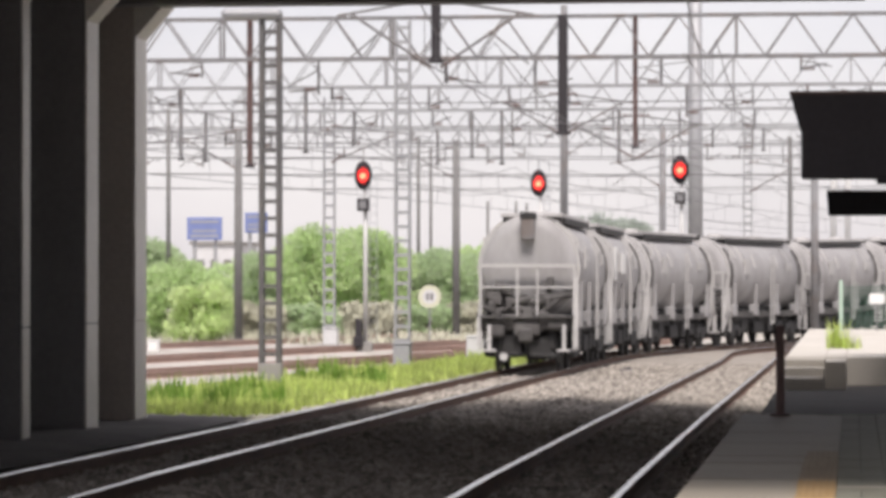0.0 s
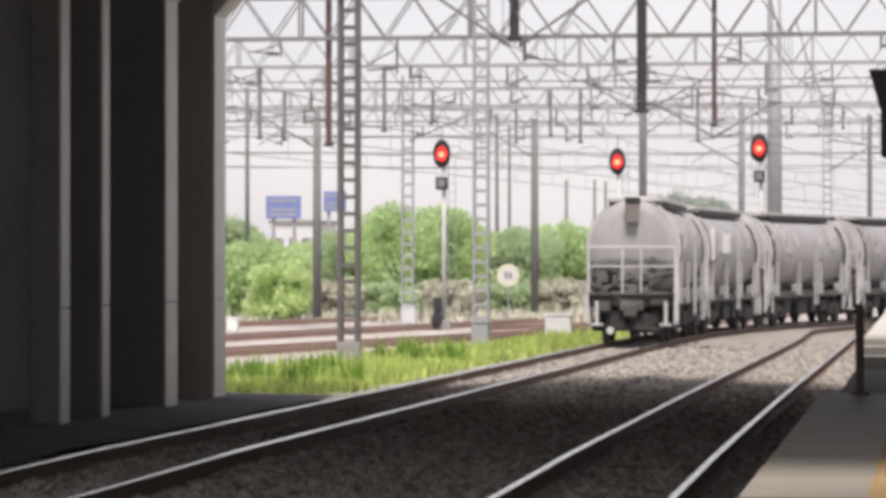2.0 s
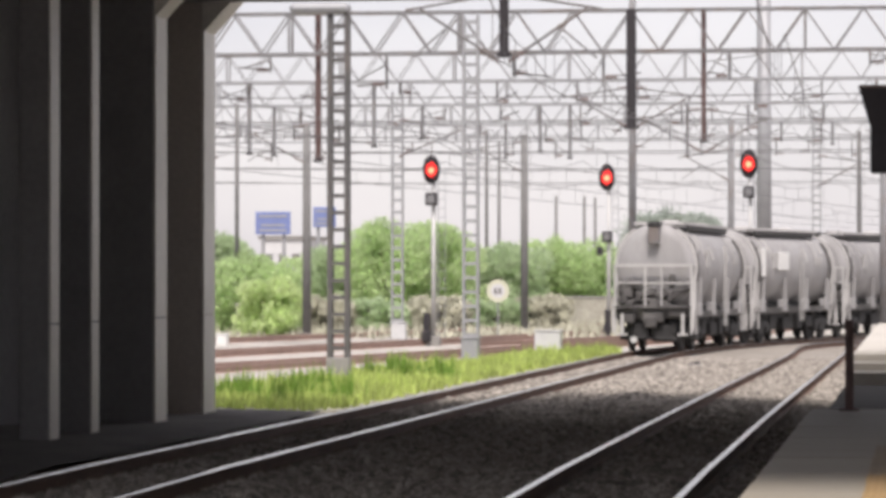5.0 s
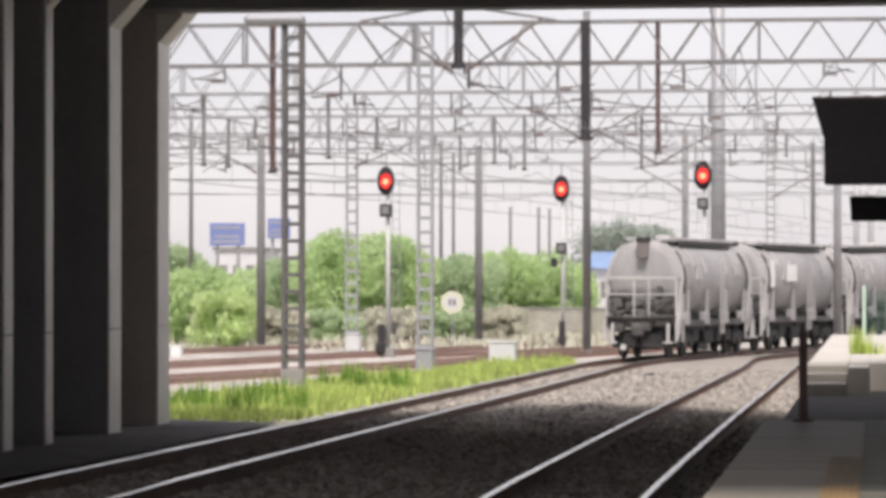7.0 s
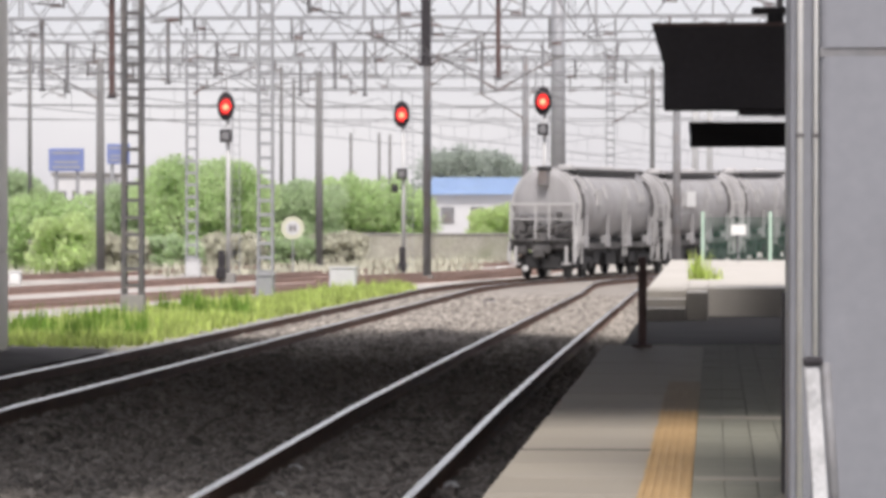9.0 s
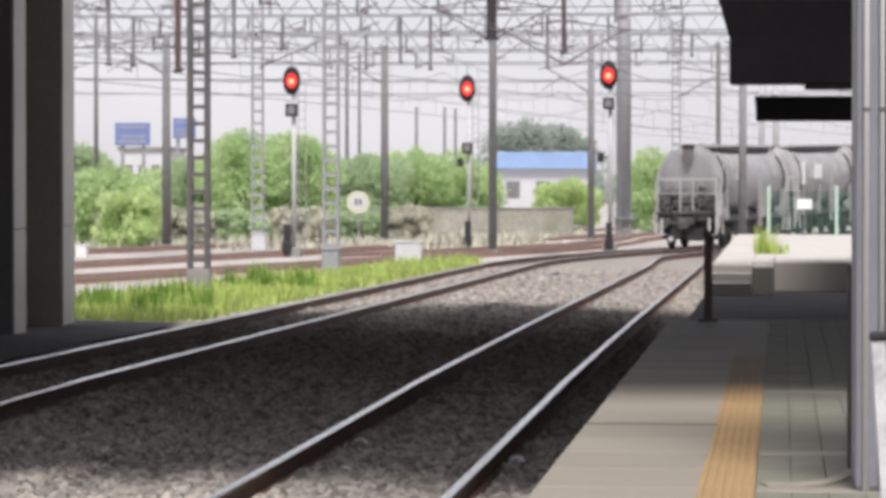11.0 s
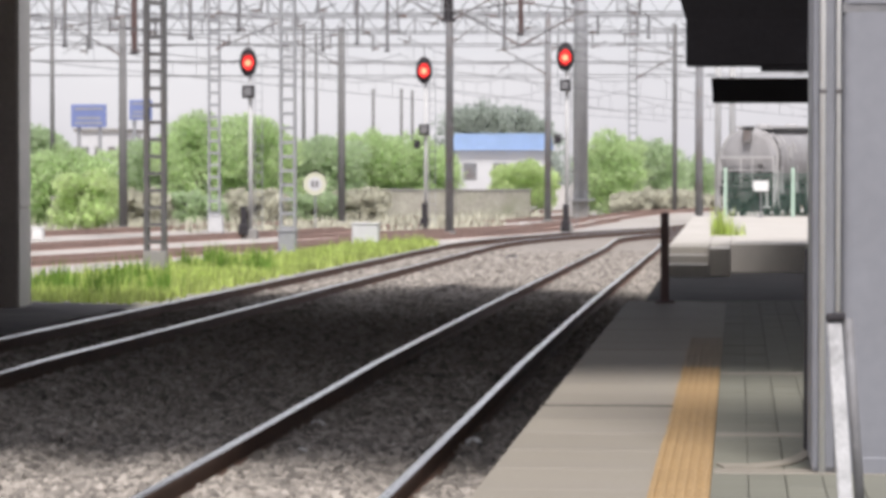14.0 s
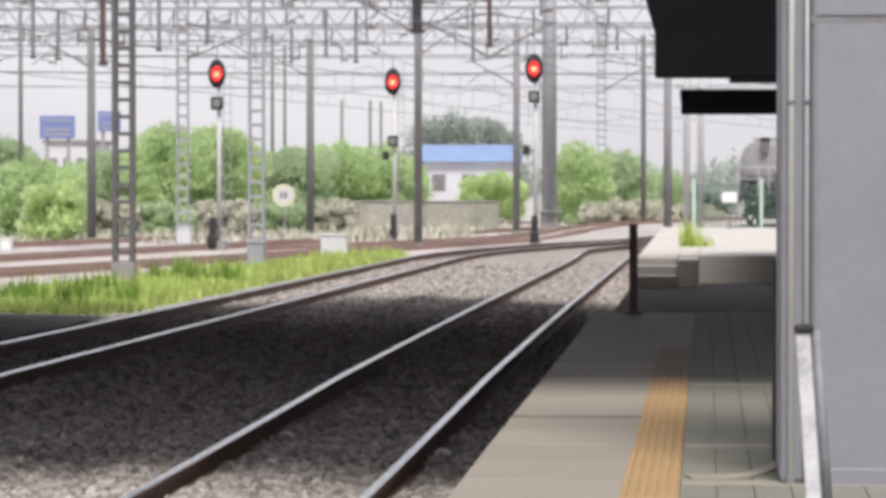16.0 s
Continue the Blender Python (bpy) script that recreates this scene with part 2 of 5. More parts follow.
def strip(bm, pts, w, h):
    """One bent flat bar along points in a plane across y."""
    rings = []
    for i, p in enumerate(pts):
        a, b = Vector(pts[max(i - 1, 0)]), Vector(pts[min(i + 1, len(pts) - 1)])
        d = (b - a).normalized()
        n = Vector((d.z, 0, -d.x))
        rings.append([bm.verts.new(Vector(p) + n * u * w / 2 + Vector((0, v * h / 2, 0))) for u, v in ((-1, -1), (1, -1), (1, 1), (-1, 1))])
    for p, q in zip(rings, rings[1:]):
        for i in range(4):
            bm.faces.new((p[i], p[(i + 1) % 4], q[(i + 1) % 4], q[i]))
    bm.faces.new(rings[0])
    bm.faces.new(rings[-1])
    bmesh.ops.recalc_face_normals(bm, faces=bm.faces)


def mesh_from(bm, name, material, smooth=False):
    me = bpy.data.meshes.new(name)
    bm.to_mesh(me)
    bm.free()
    me.materials.append(material)
    if smooth:
        for p in me.polygons:
            p.use_smooth = True
    return me


def part(name, bm, material, parent=None, label="", smooth=False):
    ob = new(name, mesh_from(bm, name, material, smooth))
    if parent is not None:
        ob.parent = parent
    if label:
        tagged(ob, label)
    return ob


def empty(name, loc, label, category, group="", kind="", rz=0.0):
    ob = new(name)
    ob.matrix_basis = pose(*loc, 0, 0, rz)
    return tagged(ob, label, category, group, kind)


def B():
    return bmesh.new()


def gz(y):
    """Height of the rail plane: level, then a slight fall."""
    return -0.0057 * min(max(y - 34.0, 0.0), 170.0)


GROUND = -0.22


def smooth(a, b, v):
    u = min(max((v - a) / (b - a), 0.0), 1.0)
    return u * u * (3 - 2 * u)


def gxy(x, y):
    """Rail plane with the low rise under the main tracks far out."""
    return gz(y) + (0.1 * smooth(94, 106, y) + 0.38 * smooth(126, 152, y)) * smooth(-9, -3.5, x)


# ---- ground ----
xs = [-900, -400, -200, -120] + [x * 4.0 for x in range(-25, 16)] + [90, 160, 300, 900]
ys = [-120, -60, -20] + [y * 2.0 for y in range(0, 120)] + [260, 300, 360, 450, 600, 900, 1400, 2400]
bm = B()
grid = [[bm.verts.new((x, y, gxy(x, y) + GROUND - (0.3 if -9 < x < -1 and y < 122 else 0) + (0.05 * noise.noise((x * 0.2, y * 0.12, 0)) if -110 < x < 62 and y > 60 else 0))) for x in xs] for y in ys]
for j in range(len(ys) - 1):
    for i in range(len(xs) - 1):
        bm.faces.new((grid[j][i], grid[j][i + 1], grid[j + 1][i + 1], grid[j + 1][i]))
ground = part("ground", bm, M_GROUND, smooth=True)
tagged(ground, "dusty grey-brown railway yard ground of gravel and earth", "ground", kind="structure")


# ---- tracks ----
def train_x(y):
    """Centre line of the freight track: straight, an easing curve, then a slant."""
    if y < 98:
        return -7.95
    if y < 118:
        return -7.95 + 0.255 * (y - 98) ** 2 / 40
    return -5.4 + 0.255 * (y - 118)


def near_x(y):
    """Centre line of the platform track: a slight lean, then the same slant."""
    x = -2.905 - 0.115 * smooth(16, 56, y)
    if y < 103:
        return x
    if y < 119:
        return x + 0.255 * (y - 103) ** 2 / 32
    return x + 2.04 + 0.255 * (y - 119)


def slant(x0, y0, k):
    return lambda y: x0 + k * (y - y0)


def sweep(bm, fx, ys, prof, off):
    """Carry a profile of (side, height) along a track line."""
    rings = []
    for y in ys:
        s = (fx(y + 0.05) - fx(y - 0.05)) / 0.1
        n = Vector((1, -s, 0)).normalized()
        c = Vector((fx(y), y, gxy(fx(y), y)))
        rings.append([bm.verts.new(c + n * (off + a) + Vector((0, 0, b))) for a, b in prof])
    k = len(prof)
    for r, q in zip(rings, rings[1:]):
        for i in range(k):
            bm.faces.new((r[i], r[(i + 1) % k], q[(i + 1) % k], q[i]))
    for r in (rings[0], rings[-1]):
        bm.faces.new(r)


RAIL_PROFILE = [(-0.07, -0.172), (0.07, -0.172), (0.07, -0.16), (0.01, -0.14), (0.01, -0.045), (0.034, -0.035), (0.036, -0.004), (-0.036, -0.004), (-0.034, -0.035), (-0.01, -0.045), (-0.01, -0.14), (-0.07, -0.16)]
HEAD_PROFILE = [(-0.036, -0.004), (0.036, -0.004), (0.034, 0.002), (0.024, 0.007), (-0.024, 0.007), (-0.034, 0.002)]


def ballast_height(x, y, a, b):
    """Ballast level across the two main tracks: beds, shoulders and a low berm between."""
    d = min(abs(x - a), abs(x - b))
    m = (a + b) / 2
    h = -0.172 - (0.0 if d < 1.35 else min(0.2, (d - 1.35) * 0.22))
    if a < x < b:
        h += 0.26 * math.exp(-((x - m) / 0.55) ** 2) * (0.8 + 0.35 * noise.noise((y * 0.22, 4, 2)))
    return h + 0.02 * noise.noise((x * 1.3, y * 0.8, 1))


def ballast_sheet(y0, y1, step):
    """One uneven bed of ballast under the two main tracks."""
    bm = B()
    rows = []
    n = int((y1 - y0) / step)
    for j in range(n + 1):
        y = y0 + (y1 - y0) * j / n
        row = []
        a, b = train_x(y), near_x(y)
        for x in [a - 2.6, a - 2.1, a - 1.5] + [a - 1.0 + (b - a + 2.0) * i / 26 for i in range(27)] + [b + 1.3, b + 1.8]:
            h = ballast_height(x, y, a, b)
            if x < a - 2.3:
                h = -0.5
            row.append(bm.verts.new((x, y, gxy(x, y) + h)))
        rows.append(row)
    for p, q in zip(rows, rows[1:]):
        for i in range(len(p) - 1):
            bm.faces.new((p[i], p[i + 1], q[i + 1], q[i]))
    ob = part("ballast", bm, M_BALLAST, smooth=True)
    return tagged(ob, "grey-brown crushed stone ballast under the main tracks", "ballast", kind="structure")


ballast_sheet(-14, 128, 0.6)


def track(fx, y0, y1, step, label, polished, sleepers):
    t = empty("railway_track", (0, 0, 0), label, "railway track", "tracks of the yard", "structure")
    n = int((y1 - y0) / step)
    ys = [y0 + (y1 - y0) * i / n for i in range(n + 1)]
    if y0 > 50:
        bm = B()
        sweep(bm, fx, ys, [(-2.1, -0.3), (2.1, -0.3), (1.45, -0.165), (-1.45, -0.165)], 0)
        part("ballast_bed", bm, M_GROUND, t, "gravel ballast bed")
    for side in (-0.7525, 0.7525):
        bm = B()
        sweep(bm, fx, ys, RAIL_PROFILE, side)
        rail = part("rail", bm, M_RAIL if polished else M_SIDING, t, "rust-brown steel rail")
        bm = B()
        sweep(bm, fx, ys, HEAD_PROFILE, side)
        part("rail_head", bm, M_RAILTOP if polished else M_RAILRUST, rail, "worn rail head")
    if sleepers:
        bm = B()
        box(bm, (0, 0, 0), (2.5, 0.26, 0.1), 0.02)
        me = mesh_from(bm, "sleeper", M_SLEEPER)
        y = y0 + 0.3
        while y < min(y1, y0 + sleepers):
            s = new("sleeper", me)
            s.parent = t
            s.matrix_basis = pose(fx(y), y, gxy(fx(y), y) - 0.215)
            y += 0.6
    return t


track(near_x, -14, 190, 2.0, "straight platform track with polished rails on grey ballast", True, 90)
track(train_x, -14, 230, 2.0, "freight track curving away under the tank train", True, 90)
track(slant(-17.2, 80, 0.16), 60, 150, 6, "rust-brown siding track crossing the yard", False, 0)
track(slant(-21.8, 92, 0.13), 60, 190, 6, "rust-brown siding track crossing the yard", False, 0)
track(slant(-29.0, 105, 0.15), 70, 220, 6, "rust-brown siding track crossing the yard", False, 0)
track(slant(-13.5, 122, 0.2), 116, 230, 6, "rust-brown siding track crossing the yard", False, 0)

# strip coloured dark for the bridge's shade, between the freight track and piers
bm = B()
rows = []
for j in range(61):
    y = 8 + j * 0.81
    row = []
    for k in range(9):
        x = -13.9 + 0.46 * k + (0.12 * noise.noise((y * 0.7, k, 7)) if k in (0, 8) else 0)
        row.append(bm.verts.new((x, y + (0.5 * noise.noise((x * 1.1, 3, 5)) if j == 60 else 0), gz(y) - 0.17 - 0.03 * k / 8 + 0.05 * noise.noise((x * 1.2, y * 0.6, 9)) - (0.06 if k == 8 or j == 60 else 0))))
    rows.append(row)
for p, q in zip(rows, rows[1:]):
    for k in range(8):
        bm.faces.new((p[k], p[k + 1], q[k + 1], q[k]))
tagged(part("shade_strip", bm, M_SHADEGROUND, smooth=True), "strip of ground darkened for the bridge's shade, beside the freight track", "ground", kind="structure")

# loose ballast stones where the camera is nearest
rng = random.Random(5)
base = [(0, 0, 1), (1, 0, 0), (0, 1, 0), (-1, 0, 0), (0, -1, 0), (0, 0, -1)]
faces = [(0, 1, 2), (0, 2, 3), (0, 3, 4), (0, 4, 1), (5, 2, 1), (5, 3, 2), (5, 4, 3), (5, 1, 4)]
vv, ff = [], []
for i in range(118000):
    y = 17 + 45 * rng.random() ** 1.6 if i < 76000 else 48 + 50 * rng.random() ** 1.3
    x = rng.uniform(-9.9, -1.2)
    nx = near_x(y)
    if min(abs(abs(x - nx) - 0.7525), abs(abs(x + 7.95) - 0.7525)) < 0.1:
        continue
    z = ballast_height(x, y, -7.95, nx)
    r = rng.uniform(0.025, 0.056) * (1.55 if y < 28 or i % 9 == 0 else 1.0)
    e = Euler((rng.random() * 6, rng.random() * 6, rng.random() * 6)).to_matrix()
    k = len(vv)
    s = [rng.uniform(0.7, 1.3) for _ in base]
    for b, q in zip(base, s):
        p = e @ Vector(b) * r * q
        vv.append((x + p.x, y + p.y, gz(y) + z + 0.012 + p.z * 0.8))
    ff += [tuple(k + a for a in f) for f in faces]
me = bpy.data.meshes.new("ballast_stones")
me.from_pydata(vv, [], ff)
me.materials.append(M_STONE)
tagged(new("ballast_stones", me), "loose grey crushed-stone ballast between the tracks", "ballast", kind="stuff")

for x, y, r in ((-3.5, 27.7, 0.05), (-2.05, 25.9, 0.06), (-3.3, 25.1, 0.04)):
    bit = empty("pale_stone", (x, y, -0.16), "single pale stone lying on the dark ballast", "stone", "pale stones on the ballast")
    bm = B()
    bmesh.ops.create_icosphere(bm, subdivisions=2, radius=r, matrix=Matrix.Translation((0, 0, r * 0.5)) @ Matrix.Diagonal((1.2, 0.9, 0.75, 1)))
    for v in bm.verts:
        v.co += v.co.normalized() * 0.25 * r * noise.noise(v.co * 30 + Vector((x, y, 0)))
    part("stone", bm, M_WHITE, bit)

box_ = empty("track_box", (-6.09, 89.80, gz(89.8) - 0.22), "small dark cable box lying on the ballast", "box")
bm = B()
box(bm, (0, 0, 0.04), (0.34, 0.6, 0.08), 0.03)
part("casing", bm, M_OLDSTEEL, box_)
bm = B()
rod(bm, (-0.05, -0.2, 0.08), (0.1, 0.15, 0.1), 0.04, n=8)
part("cable_joint", bm, M_BLACK, box_, "black cable joint")

# ---- platform ----
PZ = 0.625
plat = empty("platform", (0, 0, 0), "low station platform with pale edge slabs and ochre tactile strip", "platform", kind="structure")
bm = B()
box(bm, (-0.62, 14.7, 0.17), (0.96, 39.4, 0.83))
box(bm, (3.95, 14.7, 0.17), (8.14, 39.4, 0.83))
part("platform_core", bm, M_CONC, plat, "grey concrete platform body")
bm = B()
box(bm, (3.3, 46.9, -0.13), (9.2, 25.0, 0.5), 0.01)
part("low_crossing_slab", bm, M_SHADESLAB, plat, "lower crossing slab beyond the platform end, darkened for shade")
# Far slabs, steps and cheek share the concrete coloured for sunlight.
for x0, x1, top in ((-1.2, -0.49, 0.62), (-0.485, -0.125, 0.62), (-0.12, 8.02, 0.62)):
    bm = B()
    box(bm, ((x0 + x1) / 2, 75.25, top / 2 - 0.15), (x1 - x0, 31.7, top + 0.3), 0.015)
    part("far_platform_slab", bm, M_STEPC, plat, "far platform in concrete coloured pale for sunlight")
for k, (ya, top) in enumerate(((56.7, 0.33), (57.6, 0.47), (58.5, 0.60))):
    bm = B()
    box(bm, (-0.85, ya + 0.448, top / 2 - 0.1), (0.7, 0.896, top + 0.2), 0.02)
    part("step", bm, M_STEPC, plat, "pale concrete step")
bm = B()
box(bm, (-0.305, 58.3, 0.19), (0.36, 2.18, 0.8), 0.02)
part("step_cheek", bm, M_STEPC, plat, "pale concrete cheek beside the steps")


def slab(sx, sy, sz, bevel):
    bm = B()
    box(bm, (0, 0, -sz / 2), (sx, sy, sz), bevel)
    return bm


me = mesh_from(slab(0.766, 0.992, 0.05, 0.006), "edge_slab", M_COPING)
for i in range(-10, 29):
    s = new("edge_slab", me)
    s.parent = plat
    s.matrix_basis = pose(-0.755, 6.0 + i, PZ + 0.004 * rng.uniform(-0.4, 1), 0, rng.uniform(-0.15, 0.15), 0)
bm = slab(0.266, 0.294, 0.045, 0.004)
for k in range(6):
    box(bm, (-0.11 + 0.044 * k, 0, 0.005), (0.02, 0.285, 0.014), 0.003)
me = mesh_from(bm, "tactile_tile", M_TACT)
worn = me.copy()
worn.materials[0] = M_TACTFADE
plain = mesh_from(slab(0.266, 0.294, 0.045, 0.004), "border_tile", M_COPING)
for i in range(-30, 95):
    y = 6.0 + 0.3 * i
    s = new("tactile_tile" if y < 27.2 else "border_tile", me if y < 23.2 else worn if y < 27.2 else plain)
    s.parent = plat
    s.matrix_basis = pose(-0.2505, y, PZ + 0.003 * rng.random())
bm = B()
for dx in (-0.0835, 0.0835):
    for dy in (-0.1495, 0.1495):
        box(bm, (dx, dy, -0.025), (0.1635, 0.295, 0.05), 0.003)
me = mesh_from(bm, "paving_slab", M_PAVE)
for i in range(-2, 48):
    for j in range(4):
        s = new("paving_slab", me)
        s.parent = plat
        s.matrix_basis = pose(0.05 + 0.335 * j, 6.0 + 0.6 * i, PZ + 0.003 * rng.random())

for y in (15.4, 17.5, 22.6):
    bm = B()
    box(bm, (0.46, y, PZ - 0.02), (1.14, 0.22, 0.052), 0.004)
    part("joint_band", bm, M_COPING, plat, "pale cross band in the paving")
bm = B()
box(bm, (-0.755, 19.5, PZ - 0.02), (0.766, 0.06, 0.052), 0.004)
part("expansion_joint", bm, M_SOOT, plat, "dark expansion joint across the edge slabs")

bm = B()
arc = [(-0.10, 15.62)] + [(0.04 + 0.30 * math.sin(a), 15.62 + 1.15 * (1 - math.cos(a))) for a in (math.pi / 2 * k / 8 for k in range(9))]
strips = [[bm.verts.new((x + dx, y + dy, PZ + z)) for dx, dy, z in ((0, 0.09, 0.002), (0, 0.09, 0.012), (0.04, -0.09, 0.012), (0.04, -0.09, 0.002))] for x, y in arc]
for p, q in zip(strips, strips[1:]):
    for k in range(4):
        bm.faces.new((p[k], q[k], q[(k + 1) % 4], p[(k + 1) % 4]))
bmesh.ops.recalc_face_normals(bm, faces=bm.faces)
for e in (strips[0], strips[-1]):
    bm.faces.new(e)
bmesh.ops.recalc_face_normals(bm, faces=bm.faces)
part("curved_border", bm, M_COPING, plat, "pale border curving to the column foot")

# ---- overbridge ----
bridge = empty("overbridge", (0, 0, 0), "grey concrete road overbridge spanning tracks and platform", "bridge", kind="structure")
bm = B()
# Outline lies out of view, bent so its shadow edges fall as needed.
rim = ((-32, 21.2), (-8, 20.8), (-2.4, 19.6), (-1.2, 18.6), (28, 18.6), (28, 57.7), (1.0, 57.7), (0.6, 53.5), (-0.6, 53.5), (-1.0, 55.7), (-2.3, 56.8), (-3.4, 60.4), (-5.6, 60.4), (-6.6, 55.2), (-8, 53.5), (-32, 53.0))
low = [bm.verts.new((x, y, 7.3)) for x, y in rim]
top = [bm.verts.new((x, y, 8.0)) for x, y in rim]
bm.faces.new(low)
bm.faces.new(top)
for i in range(len(rim)):
    bm.faces.new((low[i], low[(i + 1) % len(rim)], top[(i + 1) % len(rim)], top[i]))
bmesh.ops.recalc_face_normals(bm, faces=bm.faces)
part("deck_slab", bm, M_SHADECONC, bridge, "concrete deck underside, outline shaped for its shadow")
bm = B()
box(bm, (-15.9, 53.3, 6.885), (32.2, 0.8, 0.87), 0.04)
part("edge_beam", bm, M_SHADECONC, bridge, "concrete edge beam")
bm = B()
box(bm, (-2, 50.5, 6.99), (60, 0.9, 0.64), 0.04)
part("cross_beam", bm, M_SHADECONC, bridge)
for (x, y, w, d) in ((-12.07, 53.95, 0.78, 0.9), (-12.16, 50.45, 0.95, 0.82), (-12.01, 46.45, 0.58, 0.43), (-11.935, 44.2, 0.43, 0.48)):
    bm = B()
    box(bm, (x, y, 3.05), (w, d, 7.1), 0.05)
    # Outermost column takes the paler tone in place of its extra light.
    col = part("column", bm, M_LITCONC if y > 53 else M_SHADECONC, bridge, "square grey concrete column")
    # Seamed edge panels; their pale colour also carries the light on this side.
    for za, zb in ((-0.45, 1.31), (1.33, 6.55)):
        bm = B()
        box(bm, (x + w / 2 + 0.006, y, (za + zb) / 2), (0.03, d - 0.02, zb - za), 0.006)
        part("edge_panel", bm, M_CREAM, col, "pale edge panel carrying the column's side light")
    bm = B()
    v = [(x + w / 2 - 0.02, y + e * (d / 2 - 0.03), z) for e in (-1, 1) for z in (5.92,)] + [(x + w / 2 + a, y + e * (d / 2 - 0.03), 6.63) for e in (-1, 1) for a in (-0.02, 0.62)]
    vs = [bm.verts.new(p) for p in v]
    a, b, c, e2, f, g = vs
    bm.faces.new((a, c, e2))
    bm.faces.new((b, g, f))
    bm.faces.new((a, e2, g, b))
    bm.faces.new((c, f, g, e2))
    bm.faces.new((a, b, f, c))
    bmesh.ops.recalc_face_normals(bm, faces=bm.faces)
    part("haunch", bm, M_CREAM, bridge, "sloped concrete haunch")
bm = B()
box(bm, (-13.55, 51.015, 3.0), (0.2, 7.97, 8.0))
# Nearer stretch is out of view, added to close off light from the left.
box(bm, (-13.55, 37.51, 3.0), (0.2, 17.02, 8.0))
box(bm, (-13.55, 46.525, -0.31), (0.2, 1.01, 1.38))
part("side_wall", bm, M_DARKWALL, bridge, "dark panel wall beside the tracks")
# Unseen wall added to block side light; pale to bounce some back.
bm = B()
box(bm, (4.6, 37.3, 3.2), (0.4, 33, 8.0))
part("light_blocking_wall", bm, M_LITCONC, bridge, "unseen plain wall added behind the platform to block and bounce light")


# ---- platform things ----
def clad_column(x0, y0, w, d, label):
    """A clad column with a recessed flank, two upright pipes and a beige joint band."""
    c = empty("clad_column", (x0, y0, PZ), label, "column", "clad platform columns")
    for z0, z1 in ((0.0, 2.11), (2.15, 4.4), (4.44, 6.45)):
        bm = B()
        box(bm, (w / 2, d / 2, (z0 + z1) / 2), (w, d, z1 - z0))
        es = [e for e in bm.edges if abs(e.verts[0].co.z - e.verts[1].co.z) > 0.5]
        bmesh.ops.bevel(bm, geom=es, offset=0.05, segments=5, affect="EDGES", profile=0.5)
        part("cladding_panel", bm, M_CLAD, c, "pale grey metal panel")
    for z in (2.13, 4.42):
        bm = B()
        box(bm, (w / 2, d / 2, z), (w - 0.012, d - 0.012, 0.042))
        part("joint_band", bm, M_OLDSTEEL, c, "dark grey joint line")
    bm = B()
    box(bm, (-0.06, d / 2 + 0.03, 3.22), (0.144, d - 0.02, 6.44), 0.03)
    part("recessed_flank", bm, M_CLAD, c, "recessed grey flank panel")
    for x, r in ((-0.083, 0.014), (-0.012, 0.011)):
        bm = B()
        rod(bm, (x, 0.01, 0.0), (x, 0.01, 6.45), r, n=14)
        part("pipe", bm, M_WHITE, c, "thin upright pipe", True)
        for z in (1.75, 3.6):
            bm = B()
            box(bm, (x, 0.02, z), (r * 2.4, 0.05, 0.02), 0.004)
            part("pipe_clip", bm, M_MAST, c, "pipe clip")
    bm = B()
    box(bm, (w / 2, d / 2, 0.04), (w + 0.012, d + 0.012, 0.08), 0.005)
    part("skirting", bm, M_CLAD, c, "low skirting at the base")
    return c


clad_column(0.47, 15.3, 1.1, 0.9, "column clad in pale grey metal panels on the platform")
# Added strip that stands in for a narrow dark edge beside the column.
slat = empty("dark_board", (0.353, 16.6, PZ), "narrow dark upright strip added behind the clad column", "board")
bm = B()
box(bm, (0, 0, 0.5), (0.045, 0.3, 1.0), 0.008)
part("board", bm, M_BLACK, slat)

lean = empty("leaning_board", (0.40, 14.0, PZ), "dirty white board with grey tube leaning by the column", "board")
bm = B()
box(bm, (0, 0, 0.41), (0.06, 0.03, 0.76), 0.008)
part("board", bm, M_BOARD, lean, "dirty white narrow board")
bm = B()
rod(bm, (0.056, 0, 0.0), (0.056, 0, 0.8), 0.02, n=12)
part("edge_tube", bm, M_OLDSTEEL, lean, "grey steel edge tube", True)
bm = B()
box(bm, (0.006, 0, 0.81), (0.08, 0.06, 0.035), 0.012)
part("cap", bm, M_BLACK, lean, "black rubber cap")
lean.matrix_basis = pose(0.438, 13.4, PZ, -8, -3.6, 0)


